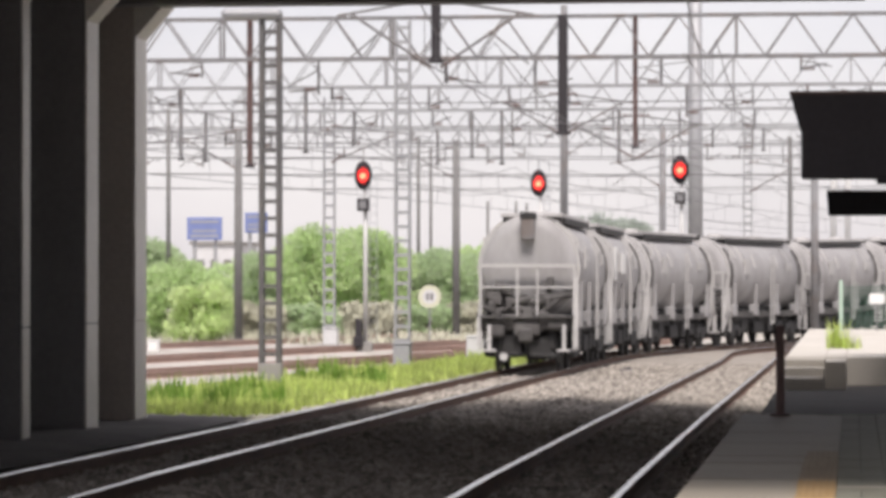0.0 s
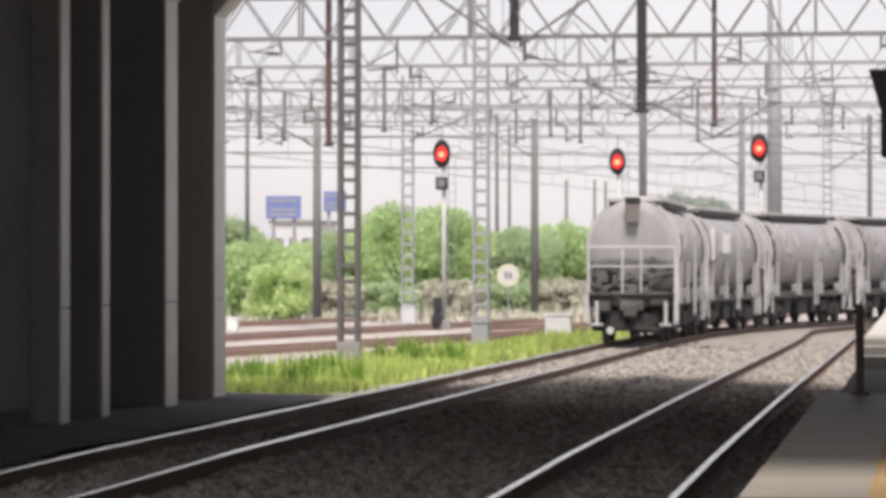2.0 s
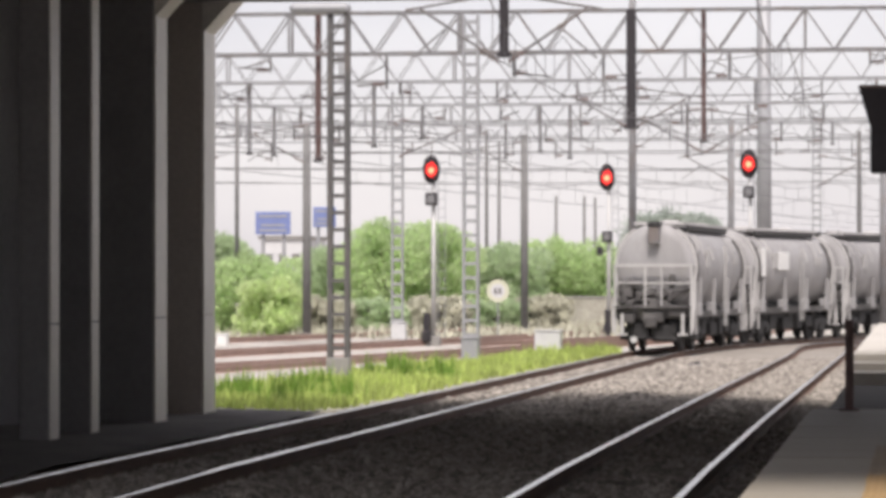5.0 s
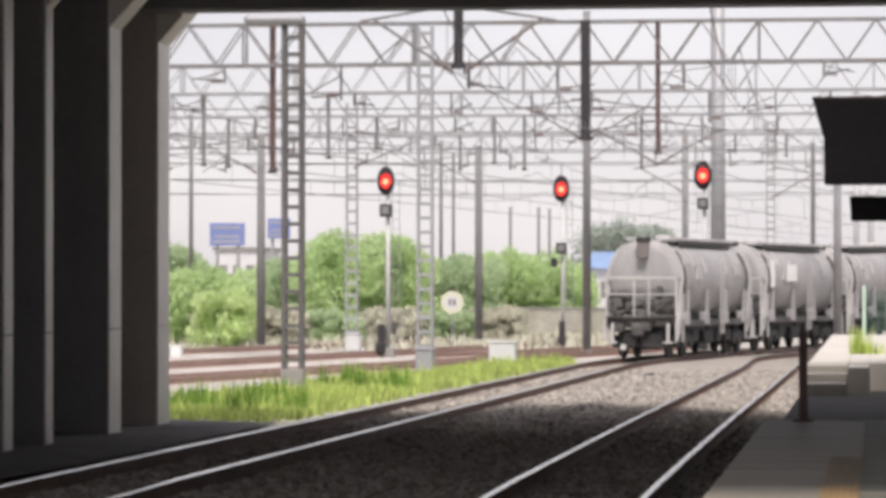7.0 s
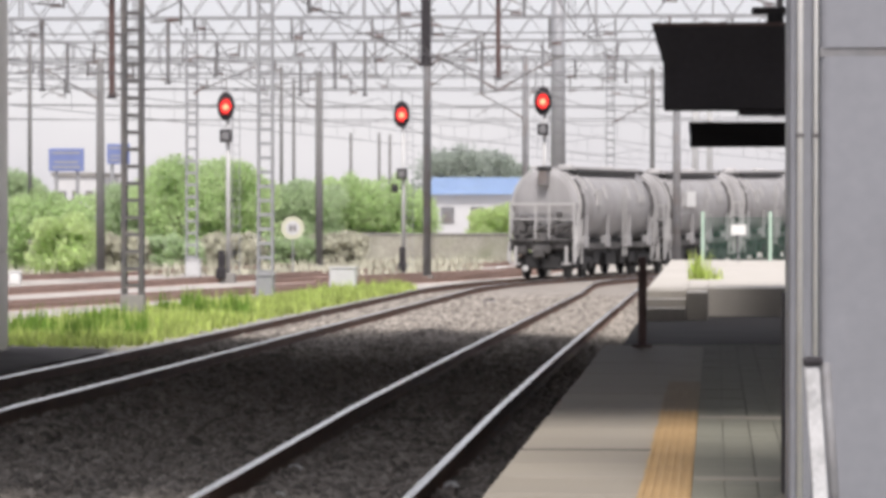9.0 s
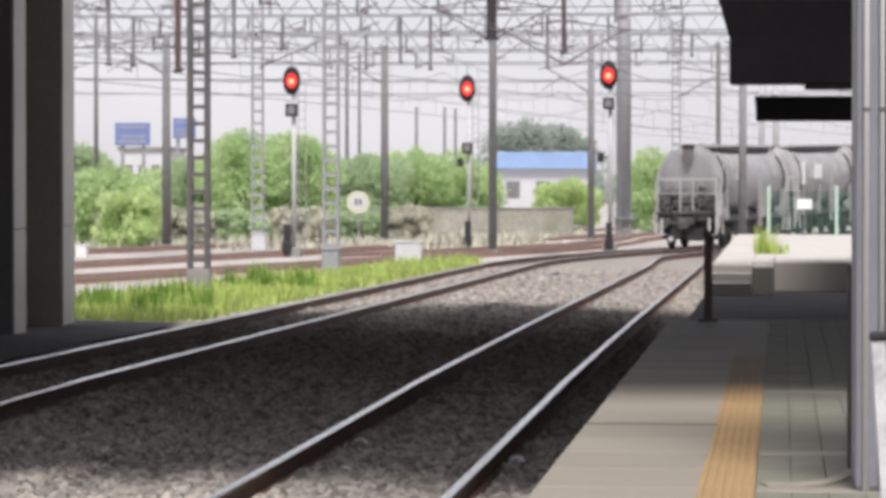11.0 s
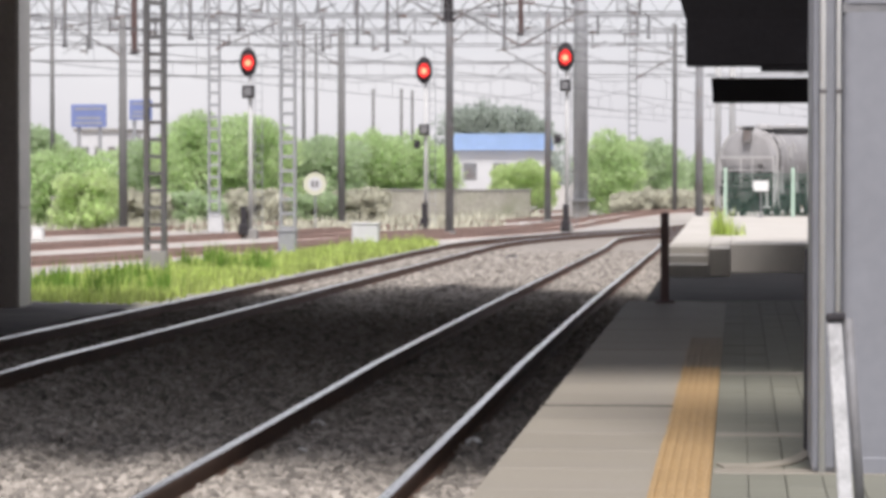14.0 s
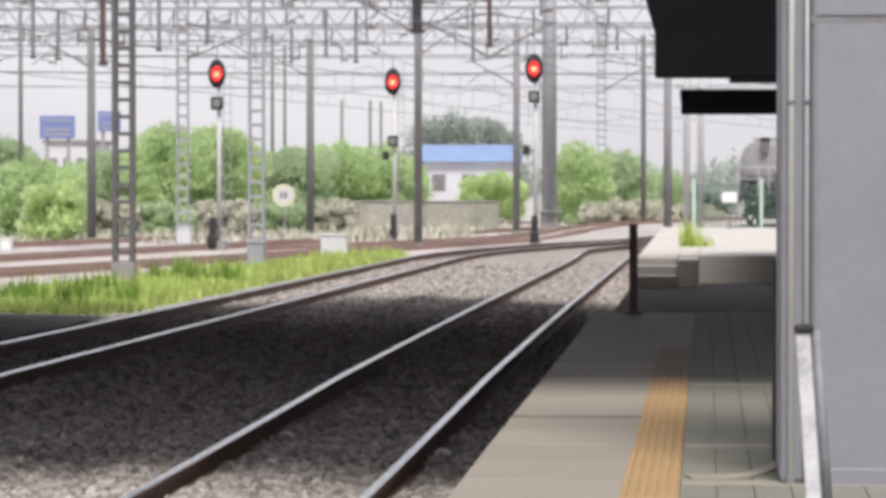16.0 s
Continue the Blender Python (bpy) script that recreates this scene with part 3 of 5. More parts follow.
def hanging_sign(x0, x1, y, z0, z1, depth, flare, hangers, label):
    s = empty("hanging_sign", ((x0 + x1) / 2, y, z0), label, "sign", "hanging signs over the platform")
    w, h = x1 - x0, z1 - z0
    bm = B()
    box(bm, (0, 0, h / 2), (w, depth, h), 0.015)
    part("housing", bm, M_BLACK, s, "black sign housing")
    bm = B()
    vs = [bm.verts.new((sx * (w / 2 + g), sy * (depth / 2 + g), z)) for z, g in ((h * 0.58, 0.004), (h + 0.03, flare)) for sx, sy in ((-1, -1), (1, -1), (1, 1), (-1, 1))]
    for i in range(4):
        bm.faces.new((vs[i], vs[(i + 1) % 4], vs[4 + (i + 1) % 4], vs[4 + i]))
    bm.faces.new(vs[:4])
    bm.faces.new(vs[4:])
    bmesh.ops.recalc_face_normals(bm, faces=bm.faces)
    part("flared_hood", bm, M_BLACK, s, "black flared hood")
    bm = B()
    box(bm, (0, 0, h + 0.04), (w + flare * 2.1, depth + flare * 2.1, 0.03), 0.008)
    part("top_flange", bm, M_RUSTPOST, s, "dark brown top flange")
    for k in hangers:
        bm = B()
        rod(bm, (w * k, 0, h), (w * k, 0, 7.14 - z0), 0.025)
        part("hanger_rod", bm, M_OLDSTEEL, s)
    if depth > 0.4:
        bm = B()
        box(bm, (w * hangers[0] - 0.09, 0, h + 0.17), (0.3, 0.1, 0.06), 0.02)
        box(bm, (w * hangers[0] - 0.04, 0, h + 0.1), (0.14, 0.09, 0.13), 0.03)
        box(bm, (w * hangers[0] - 0.05, 0, h + 0.38), (0.2, 0.1, 0.07), 0.02)
        part("mount_bracket", bm, M_BLACK, s, "black mounting bracket on the hanger")
        bm = B()
        box(bm, (0.31, 0, -0.022), (w - 0.63, depth * 0.8, 0.045), 0.008)
        part("lower_tray", bm, M_BLACK, s, "shallow black tray beneath the housing")
    return s


hanging_sign(-0.43, 1.8, 28.0, 2.86, 3.52, 0.5, 0.09, (-0.065, 0.4), "black platform display housing seen from behind")
hanging_sign(-0.34, 2.0, 45.0, 2.86, 3.14, 0.3, 0.015, (0.15, 0.42), "low black sign box hung beneath the bridge")

bm = B()
post = empty("platform_post", (-0.74, 34.1, PZ), "dark red-brown steel post at the platform end", "post")
box(bm, (0, 0, 0.46), (0.085, 0.085, 0.92), 0.012)
part("shaft", bm, M_RUSTPOST, post)
bm = B()
box(bm, (0, 0, 0.01), (0.2, 0.2, 0.02), 0.004)
part("base_plate", bm, M_RUSTPOST, post)


# ---- vegetation ----
def blades(bm, cx, cy, cz, h, n, spread, r, width=0.05):
    for _ in range(n):
        a = r.random() * 6.283
        px, py = cx + r.gauss(0, spread), cy + r.gauss(0, spread)
        hh = h * r.uniform(0.5, 1.1)
        lx, ly = math.cos(a) * hh * 0.3, math.sin(a) * hh * 0.3
        wx, wy = -math.sin(a) * width, math.cos(a) * width
        v = [bm.verts.new(p) for p in ((px - wx, py - wy, cz), (px + wx, py + wy, cz), (px + lx, py + ly, cz + hh))]
        bm.faces.new(v)


def leaf_cloud(blobs, n, size, r):
    """Many small leaf clumps strewn over uneven blobs (centre, radii)."""
    vv, ff = [], []
    tot = sum(b[1][0] * b[1][2] for b in blobs)
    for c, rad in blobs:
        for _ in range(int(n * rad[0] * rad[2] / tot)):
            d = Vector((r.gauss(0, 1), r.gauss(0, 1), r.gauss(0, 1))).normalized()
            k = (0.55 + 0.5 * r.random()) * (1 + 0.35 * noise.noise((d.x * 2 + c[0], d.y * 2, d.z * 2 + c[2])))
            p = Vector((c[0] + d.x * rad[0] * k, c[1] + d.y * rad[1] * k, c[2] + d.z * rad[2] * k))
            if p.z < 0.05:
                continue
            e = Euler((r.random() * 6, r.random() * 6, r.random() * 6)).to_matrix()
            s = size * r.uniform(0.5, 1.4)
            k0 = len(vv)
            for q in ((-1, 0, 0), (0, -0.45, 0.12), (1, 0, 0), (0, 0.45, 0.12)):
                vv.append(p + e @ Vector(q) * s)
            ff.append((k0, k0 + 1, k0 + 2, k0 + 3))
    me = bpy.data.meshes.new("crown")
    me.from_pydata([tuple(v) for v in vv], [], ff)
    return me


def bush(x0, x1, ztop, y, material, seed, label, n=3600, size=0.26, group="trees and bushes behind the yard"):
    """A broad shrubby tree between x0 and x1."""
    r = random.Random(seed)
    zb = gz(y) + GROUND
    w, h = x1 - x0, ztop - zb
    t = empty("tree", ((x0 + x1) / 2, y, zb), label, "tree", group)
    blobs = []
    nb = max(7, int(w / 0.4))
    for i in range(nb):
        u = -0.5 + (i + r.uniform(0.1, 0.9)) / nb
        top = h * (1.0 - 0.3 * abs(2 * u) ** 3) * r.uniform(0.82, 1.0)
        rz = h * r.uniform(0.1, 0.2)
        rx = h * r.uniform(0.1, 0.2)
        blobs.append(((u * w, r.uniform(-1.2, 1.2), max(rz * 0.6, top - rz)), (rx, 1.2, rz)))
        for lo, hi in ((0.55, 0.75), (0.3, 0.55), (0.08, 0.3)):
            blobs.append(((u * w * 1.02, r.uniform(-1.2, 1.2), h * r.uniform(lo, hi)), (h * r.uniform(0.14, 0.22), 1.5, h * r.uniform(0.12, 0.2))))
    me = leaf_cloud(blobs, n * 5, size * 0.46, r)
    me.materials.append(material)
    cr = new("crown", me)
    cr.parent = t
    bm = B()
    rod(bm, (0, 0, -0.1), (0.1, 0, h * 0.5), 0.18, 0.08)
    for k in range(5):
        a = r.uniform(0, 6.28)
        rod(bm, (0.05, 0, h * 0.3), (math.cos(a) * w * 0.25, math.sin(a) * 0.8, h * r.uniform(0.55, 0.8)), 0.07, 0.02, n=5)
    part("trunk", bm, M_BARK, t, "brown trunk with limbs")
    return t


GL, DL = "leafy fresh green tree behind the railway yard", "dull green tree far behind the yard, haze put into its colour"
bush(-32.33, -28.28, 3.07, 150, M_LEAF, 1, GL)
bush(-28.83, -26.39, 2.05, 140, M_LEAFPALE, 2, "low yellow-green bush by the yard", 1800)
bush(-37.23, -34.56, 4.21, 170, M_LEAFDARK, 3, GL)
bush(-33.91, -31.51, 3.78, 185, M_LEAFDARK, 4, GL)
bush(-30.26, -26.63, 5.02, 175, M_LEAF, 5, GL, 4200)
bush(-27.70, -24.17, 5.32, 178, M_LEAF, 6, GL, 4200)
bush(-25.63, -21.72, 4.05, 190, M_LEAFDARK, 7, GL, 3800)
bush(-22.96, -19.62, 4.30, 195, M_LEAF, 8, GL, 3600)
bush(-20.66, -17.12, 4.22, 197, M_LEAF, 9, GL, 3600)
bush(-15.64, -12.10, 2.41, 215, M_LEAFPALE, 10, "low yellow-green bush by the yard", 2400)
bush(-9.27, -6.50, 4.31, 205, M_LEAF, 11, GL, 3000)
bush(-7.72, -3.91, 4.06, 215, M_LEAFDARK, 12, GL, 3000)
bush(-5.04, -1.44, 2.81, 225, M_LEAFDARK, 13, GL, 2400)
bush(-37.01, -30.41, 10.97, 430, M_LEAFHAZE, 14, DL, 3000, 0.6)
bush(-32.62, -25.51, 10.28, 440, M_LEAFHAZE, 15, DL, 3000, 0.6)

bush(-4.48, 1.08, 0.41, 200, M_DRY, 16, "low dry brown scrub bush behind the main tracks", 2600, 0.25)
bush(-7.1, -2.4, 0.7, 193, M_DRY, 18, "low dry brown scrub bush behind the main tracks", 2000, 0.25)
bush(-4.02, 1.83, 1.65, 232, M_LEAFHAZE, 17, DL, 2600, 0.35)

# woods along the horizon
rw = random.Random(21)
blobs = []
for i in range(150):
    x = rw.uniform(-190, 60)
    blobs.append(((x, rw.uniform(470, 540), rw.uniform(0.5, 3.0)), (rw.uniform(3, 7), 3.0, rw.uniform(2.0, 4.2))))
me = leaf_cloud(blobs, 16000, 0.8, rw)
me.materials.append(M_LEAFHAZE)
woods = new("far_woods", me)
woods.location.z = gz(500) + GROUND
tagged(woods, "green woods along the horizon behind the yard, haze put into their colour", "woods", kind="stuff")

for k, (xa, xb) in enumerate(((-29.51, -27.18), (-27.81, -24.62), (-25.21, -22.00), (-22.55, -19.45), (-19.97, -17.64))):
    bush(xa, xb, 0.96 - 0.15 * (k % 2), 158 + 2 * k, M_LEAFDARK if k % 2 else M_DRY, 30 + k, "low brownish green scrub bush along the yard's edge", 2200, 0.22)

# grass verge beside the freight track
rg = random.Random(11)
vv = B()
for i in range(5200):
    y = rg.uniform(56.6, 112)
    edge = -10.15
    wide = 0.6 + 3.2 * min(1, max(0, (y - 53) / 8)) * min(1, max(0.1, (114 - y) / 40))
    x = edge - wide * rg.random()
    n1 = 0.5 + 0.5 * noise.noise((x * 0.5, y * 0.25, 3))
    if y < 59.5 and rg.random() < (59.5 - y) / 3.2:
        continue
    if y > 78 and n1 < 0.25 + 0.4 * rg.random() * (y - 70) / 34:
        continue
    blades(vv, x, y, gz(y) + GROUND - 0.02, 0.1 + 0.3 * n1 + (0.2 if rg.random() < 0.05 else 0), 5, 0.12, rg, 0.035)
weeds = B()
for i in range(20):
    y = 58.5 + 20 * rg.random() ** 1.5
    x = -10.3 - 3.0 * rg.random()
    blades(weeds, x, y, gz(y) + GROUND - 0.02, rg.uniform(0.35, 0.75), 46, 0.16, rg, 0.03)
tagged(part("weed_clumps", weeds, M_WEED), "darker green weed clumps in the grass verge", "weeds", kind="stuff")
grass = part("grass_verge", vv, M_GRASS)
tagged(grass, "bright yellow-green grass and weeds beside the freight track", "grass", kind="stuff")
bm = B()
for i in range(1700):
    y = rg.uniform(136, 200)
    x = rg.uniform(-32.33, -11.42)
    blades(bm, x, y, gz(y) + GROUND - 0.02, 0.55 * rg.uniform(0.4, 1.2), 4, 0.4, rg, 0.08)
tagged(part("dry_scrub", bm, M_DRY), "dry brown scrub and tall grass at the yard's edge", "scrub", kind="stuff")
bm = B()
blades(bm, -0.32, 66.5, PZ - 0.03, 0.62, 90, 0.1, rg, 0.02)
blades(bm, -0.12, 66.6, PZ - 0.03, 0.3, 60, 0.16, rg, 0.02)
tagged(part("weed_tuft", bm, M_GRASS), "yellow-green weed tuft growing on the platform edge", "weeds", kind="stuff")


# ---- signals ----
def signal(x, y, ztop, zbox, k, dx, label):
    zb = gz(y) + GROUND
    s = empty("colour_light_signal", (x, y, zb), label, "railway signal", "red signals of the yard")
    H = ztop - zb
    bm = B()
    rod(bm, (0.06, 0.12, 0), (0.06, 0.12, H - 0.3), 0.085, 0.075, n=12)
    part("mast", bm, M_SIGPOLE, s, "pale grey round signal mast", True)
    bm = B()
    box(bm, (0.06, 0.12, 0.2), (0.5, 0.5, 0.4), 0.03)
    part("foundation", bm, M_CONC, s, "concrete foundation")
    bm = B()
    box(bm, (dx, -0.02, 0.75), (0.24, 0.26, 0.95), 0.03)
    box(bm, (dx, -0.16, 0.4), (0.34, 0.3, 0.4), 0.06)
    part("relay_box", bm, M_BLACK, s, "black cable box at the foot")
    bm = B()
    m = Matrix.Translation((0, 0, H - 0.56 * k)) @ Matrix.Diagonal((0.34 * k, 0.06, 0.56 * k, 1)) @ Matrix.Rotation(math.pi / 2, 4, "X")
    bmesh.ops.create_cone(bm, cap_ends=True, segments=32, radius1=1, radius2=1, depth=1, matrix=m)
    back = part("backplate", bm, M_BLACK, s, "oval black backplate")
    z = H - 0.57 * k
    bm = B()
    rod(bm, (0, -0.02, z), (0, -0.22, z + 0.01), 0.265 * k, 0.26 * k, n=24, caps=False)
    bmesh.ops.solidify(bm, geom=list(bm.faces), thickness=0.01)
    part("hood", bm, M_BLACK, back, "black lamp hood")
    bm = B()
    m = Matrix.Translation((0, -0.05, z)) @ Matrix.Diagonal((0.225 * k, 0.06, 0.3 * k, 1)) @ Matrix.Rotation(math.pi / 2, 4, "X")
    bmesh.ops.create_cone(bm, cap_ends=True, segments=28, radius1=1, radius2=0.9, depth=1, matrix=m)
    part("lens", bm, M_RED, back, "lit red lens")
    bm = B()
    rod(bm, (0, -0.08, z - 0.02), (0, -0.095, z - 0.02), 0.115 * k, n=18)
    part("lens_core", bm, M_LENSCORE, back, "bright centre of the red lens")
    bm = B()
    zz = zbox - zb
    box(bm, (0, -0.02, zz), (0.42, 0.25, 0.46), 0.03)
    part("route_indicator", bm, M_BLACK, s, "small dark indicator box")
    bm = B()
    box(bm, (0, -0.15, zz), (0.25, 0.02, 0.28), 0.004)
    part("indicator_face", bm, M_OLDSTEEL, s, "grey indicator face")
    if k > 1:
        bm = B()
        box(bm, (-0.3, 0.0, H * 0.5), (0.26, 0.22, 0.36), 0.04)
        bar(bm, (-0.3, 0.1, H * 0.5), (0.06, 0.12, H * 0.5), 0.05)
        part("junction_box", bm, M_BLACK, s, "small black junction box on an arm")
    bm = B()
    for lx in (0.2, 0.45):
        rod(bm, (lx, 0.3, 0.3), (lx, 0.3, H - 0.5), 0.014, n=5)
    z = 0.5
    while z < H - 0.5:
        rod(bm, (0.2, 0.3, z), (0.45, 0.3, z), 0.011, n=5)
        z += 0.32
    part("ladder", bm, M_STEEL, s, "thin steel ladder")
    bm = B()
    rod(bm, (0, 0.05, H), (0, 0.05, H + 0.45), 0.02)
    part("finial", bm, M_OLDSTEEL, s)
    return s


signal(-17.40, 118.0, 6.18, 4.61, 0.92, -0.16, "tall colour-light signal showing red among the yard masts")
signal(-13.17, 140.0, 6.55, 3.47, 1.02, 0.03, "tall colour-light signal showing red beside the freight track")
signal(-6.70, 130.0, 6.78, 5.10, 1.02, 0.03, "tall colour-light signal showing red beside a steel mast")


# ---- masts and portals ----
def lattice_mast(x, y, ztop, w, label, pitch=0.38, solid=0.7, material=None, leg=0.09):
    material = material or M_OLDSTEEL
    zb = gz(y) + GROUND
    h = ztop - zb
    m = empty("lattice_mast", (x, y, zb), label, "mast", "catenary masts")
    for k in (-1, 1):
        bm = B()
        box(bm, (k * (w / 2 - leg / 2), 0, h / 2), (leg, 0.26, h), 0.008)
        part("channel_leg", bm, material, m, "steel channel leg")
    bm = B()
    box(bm, (0, 0, 0), (w - 2 * leg + 0.01, 0.012, pitch * 0.22))
    me = mesh_from(bm, "batten_plate", material)
    z = solid + 0.1
    while z < h - 0.1:
        for yy in (-0.12, 0.12):
            o = new("batten_plate", me)
            o.parent = m
            o.matrix_basis = pose(0, yy, z)
        z += pitch
    bm = B()
    box(bm, (0, 0, solid / 2 - 0.1), (w * 1.04, 0.34, solid), 0.02)
    part("foot_casing", bm, M_CONC, m, "grey concrete foot")
    return m


def round_mast(x, y, ztop, r0, r1, material, label, zfoot=None, flange=False):
    zb = gz(y) + GROUND
    m = empty("round_mast", (x, y, zb), label, "mast", "catenary masts")
    h = ztop - zb
    z0 = 0 if zfoot is None else zfoot - zb
    bm = B()
    rod(bm, (0, 0, z0), (0, 0, h), r0, r1, n=14)
    part("shaft", bm, material, m, "", True)
    bm = B()
    if zfoot is not None:
        box(bm, (0, 0, z0 / 2), (0.9, 0.9, z0), 0.04)
        part("pedestal", bm, M_CONC, m, "concrete pedestal")
    else:
        rod(bm, (0, 0, -0.1), (0, 0, 0.25), r0 * 1.5, n=14)
        part("collar", bm, M_CONC, m, "concrete collar at the foot")
    if flange:
        bm = B()
        rod(bm, (0, 0, z0), (0, 0, z0 + 0.07), r0 * 1.9, n=16)
        for k in range(6):
            a = k * math.pi / 3
            bar(bm, (math.cos(a) * r0 * 1.6, math.sin(a) * r0 * 1.6, z0 + 0.06), (math.cos(a) * r0, math.sin(a) * r0, z0 + 0.5), 0.03)
        part("flange", bm, M_STEEL, m, "bolted base flange with gussets")
    return m


def bracket(x, y, z, side, size=2.6):
    """A catenary bracket arm with insulator."""
    b = empty("catenary_bracket", (x, y, z), "steel catenary bracket arm with brown insulators", "bracket", "catenary brackets")
    s = side
    bm = B()
    rod(bm, (0.1 * s, 0, 0.9), (size * s, 0, 0.55), 0.03, n=6)
    rod(bm, (0.1 * s, 0, -0.6), (size * 0.85 * s, 0, 0.58), 0.035, n=6)
    rod(bm, (size * 0.55 * s, 0, 0.2), (size * 0.95 * s, 0, -0.55), 0.022, n=6)
    part("arm", bm, M_OLDSTEEL, b)
    for z0 in (0.9, -0.6):
        bm = B()
        for k in range(5):
            rod(bm, (s * (0.12 + 0.09 * k), 0, z0 + (0.0 if z0 > 0 else 0.055 * k)), (s * (0.16 + 0.09 * k), 0, z0 + (0.0 if z0 > 0 else 0.055 * k)), 0.075, 0.04, n=10)
        part("insulator", bm, M_INSUL, b, "ribbed brown insulator")
    return b


big = lattice_mast(-12.95, 73.6, 7.82, 0.50, "wide dark grey lattice mast rising from the grass", 0.38, 0.65, M_MAST, 0.11)
bm = B()
box(bm, (-0.42, 0, 7.92 - gz(73.6) - GROUND), (1.36, 0.5, 0.24), 0.1)
part("head_plate", bm, M_STEEL, big, "pale grey rounded head plate")
lattice_mast(-12.58, 92.9, 9.23, 0.46, "pale grey lattice mast by the verge", 0.4, 0.7, M_STEEL, 0.07)
lattice_mast(-21.71, 137.5, 9.52, 0.5, "slender grey lattice mast beyond the sidings", 0.5, 0.7, M_STEEL, 0.07)
lattice_mast(-7.07, 226.0, 12.38, 0.6, "slender grey lattice mast beyond the sidings", 0.5, 0.7, M_STEEL, 0.08)
round_mast(-25.47, 137.0, 8.15, 0.19, 0.15, M_CPOLE, "grey spun-concrete mast with a plain collar")
round_mast(-31.14, 150.0, 9.70, 0.11, 0.09, M_CPOLE, "thin grey concrete mast beyond the sidings")
round_mast(-18.82, 158.0, 8.55, 0.19, 0.17, M_CPOLE, "grey spun-concrete mast with a plain collar")
round_mast(-10.80, 125.0, 12.24, 0.16, 0.13, M_OLDSTEEL, "dark grey tubular mast carrying the portal")
round_mast(-9.37, 165.0, 9.48, 0.17, 0.15, M_OLDSTEEL, "dark steel mast beside the signal")
round_mast(-8.45, 180.0, 17.94, 0.42, 0.35, M_STEEL, "thick pale grey tubular steel mast on a flange", 0.05, True)
round_mast(-3.28, 175.0, 9.34, 0.14, 0.12, M_CPOLE, "grey concrete mast beyond the sidings")
for xx in (-0.88, -0.24):
    round_mast(xx, 150.0, 9.0, 0.16, 0.13, M_SIGPOLE, "pale concrete mast beyond the platform end")
round_mast(-1.24, 108.0, 6.27, 0.14, 0.12, M_OLDSTEEL, "grey steel mast by the platform end")
for px_x, yy, zt in ((-25.18, 230, 7.25), (-23.72, 235, 7.36), (-23.44, 240, 7.35), (-29.17, 230, 11.04), (-26.12, 200, 10.55)):
    round_mast(px_x, yy, zt, 0.12, 0.1, M_CPOLE, "distant thin grey mast")


def portal(x0, x1, y, zbot, h, panel, label, masts=(), thick=1.0, steel=None):
    """A catenary portal beam: chords, posts, V-braces, droppers and its masts."""
    p = empty("portal_beam", (0, y, zbot), label, "portal", "catenary portals")
    steel = steel or M_OLDSTEEL
    for z, r in ((0, 0.075 * thick), (h, 0.06 * thick)):
        for yy in (-0.35, 0.35):
            bm = B()
            bar(bm, (x0, yy, z), (x1, yy, z), r * 1.5)
            part("chord", bm, steel, p, "steel chord")
    n = int((x1 - x0) / panel)
    bm, bp = B(), B()
    for i in range(n):
        a = x0 + i * panel
        for yy in (-0.35, 0.35):
            bar(bm, (a, yy, h), (a + panel / 2, yy, 0), 0.055 * thick)
            bar(bm, (a + panel / 2, yy, 0), (a + panel, yy, h), 0.055 * thick)
        if i % 3 == 0:
            for yy in (-0.35, 0.35):
                bar(bp, (a, yy, 0), (a, yy, h), 0.08)
        bar(bm, (a, -0.35, h), (a + panel, 0.35, h), 0.035)
    tagged(part("diagonal_braces", bm, steel, p, "row of V-shaped braces"), kind="stuff")
    tagged(part("web_posts", bp, steel, p, "row of upright web posts"), kind="stuff")
    for x in masts:
        bm = B()
        hh = zbot - gz(y) - GROUND + h
        for dx in (-0.25, 0.25):
            box(bm, (x + dx, 0, h - hh / 2), (0.1, 0.3, hh))
        z = h - hh + 0.3
        while z < h:
            box(bm, (x, -0.14, z), (0.4, 0.012, 0.08))
            z += 0.5
        part("portal_mast", bm, M_OLDSTEEL, p, "lattice portal mast")
    r = random.Random(int(y))
    x = x0 + 2.0
    while x < x1 - 1:
        k, s = r.uniform(0.5, 1.5), r.choice((-1, 1))
        bm = B()
        bar(bm, (x, 0, 0.05), (x, 0, -k), r.uniform(0.07, 0.13))
        bar(bm, (x, 0, -k * 0.85), (x + s * r.uniform(0.7, 1.4), 0, -k * r.uniform(0.4, 1.2)), 0.06)
        if r.random() < 0.5:
            bar(bm, (x, 0, -k * 0.3), (x + s * 1.1, 0, -k * 0.75), 0.045)
        tube = part("hanger_tube", bm, M_OLDSTEEL if r.random() < 0.6 else M_MAST, p, "hanging tube with a registration arm")
        bm = B()
        for q in range(4):
            rod(bm, (x + s * (0.12 + 0.1 * q), 0, -k * 0.85), (x + s * (0.18 + 0.1 * q), 0, -k * 0.85), 0.1, 0.06, n=8)
        part("insulator", bm, M_INSUL, tube, "ribbed brown insulator")
        x += r.uniform(2.2, 5.5)
    return p


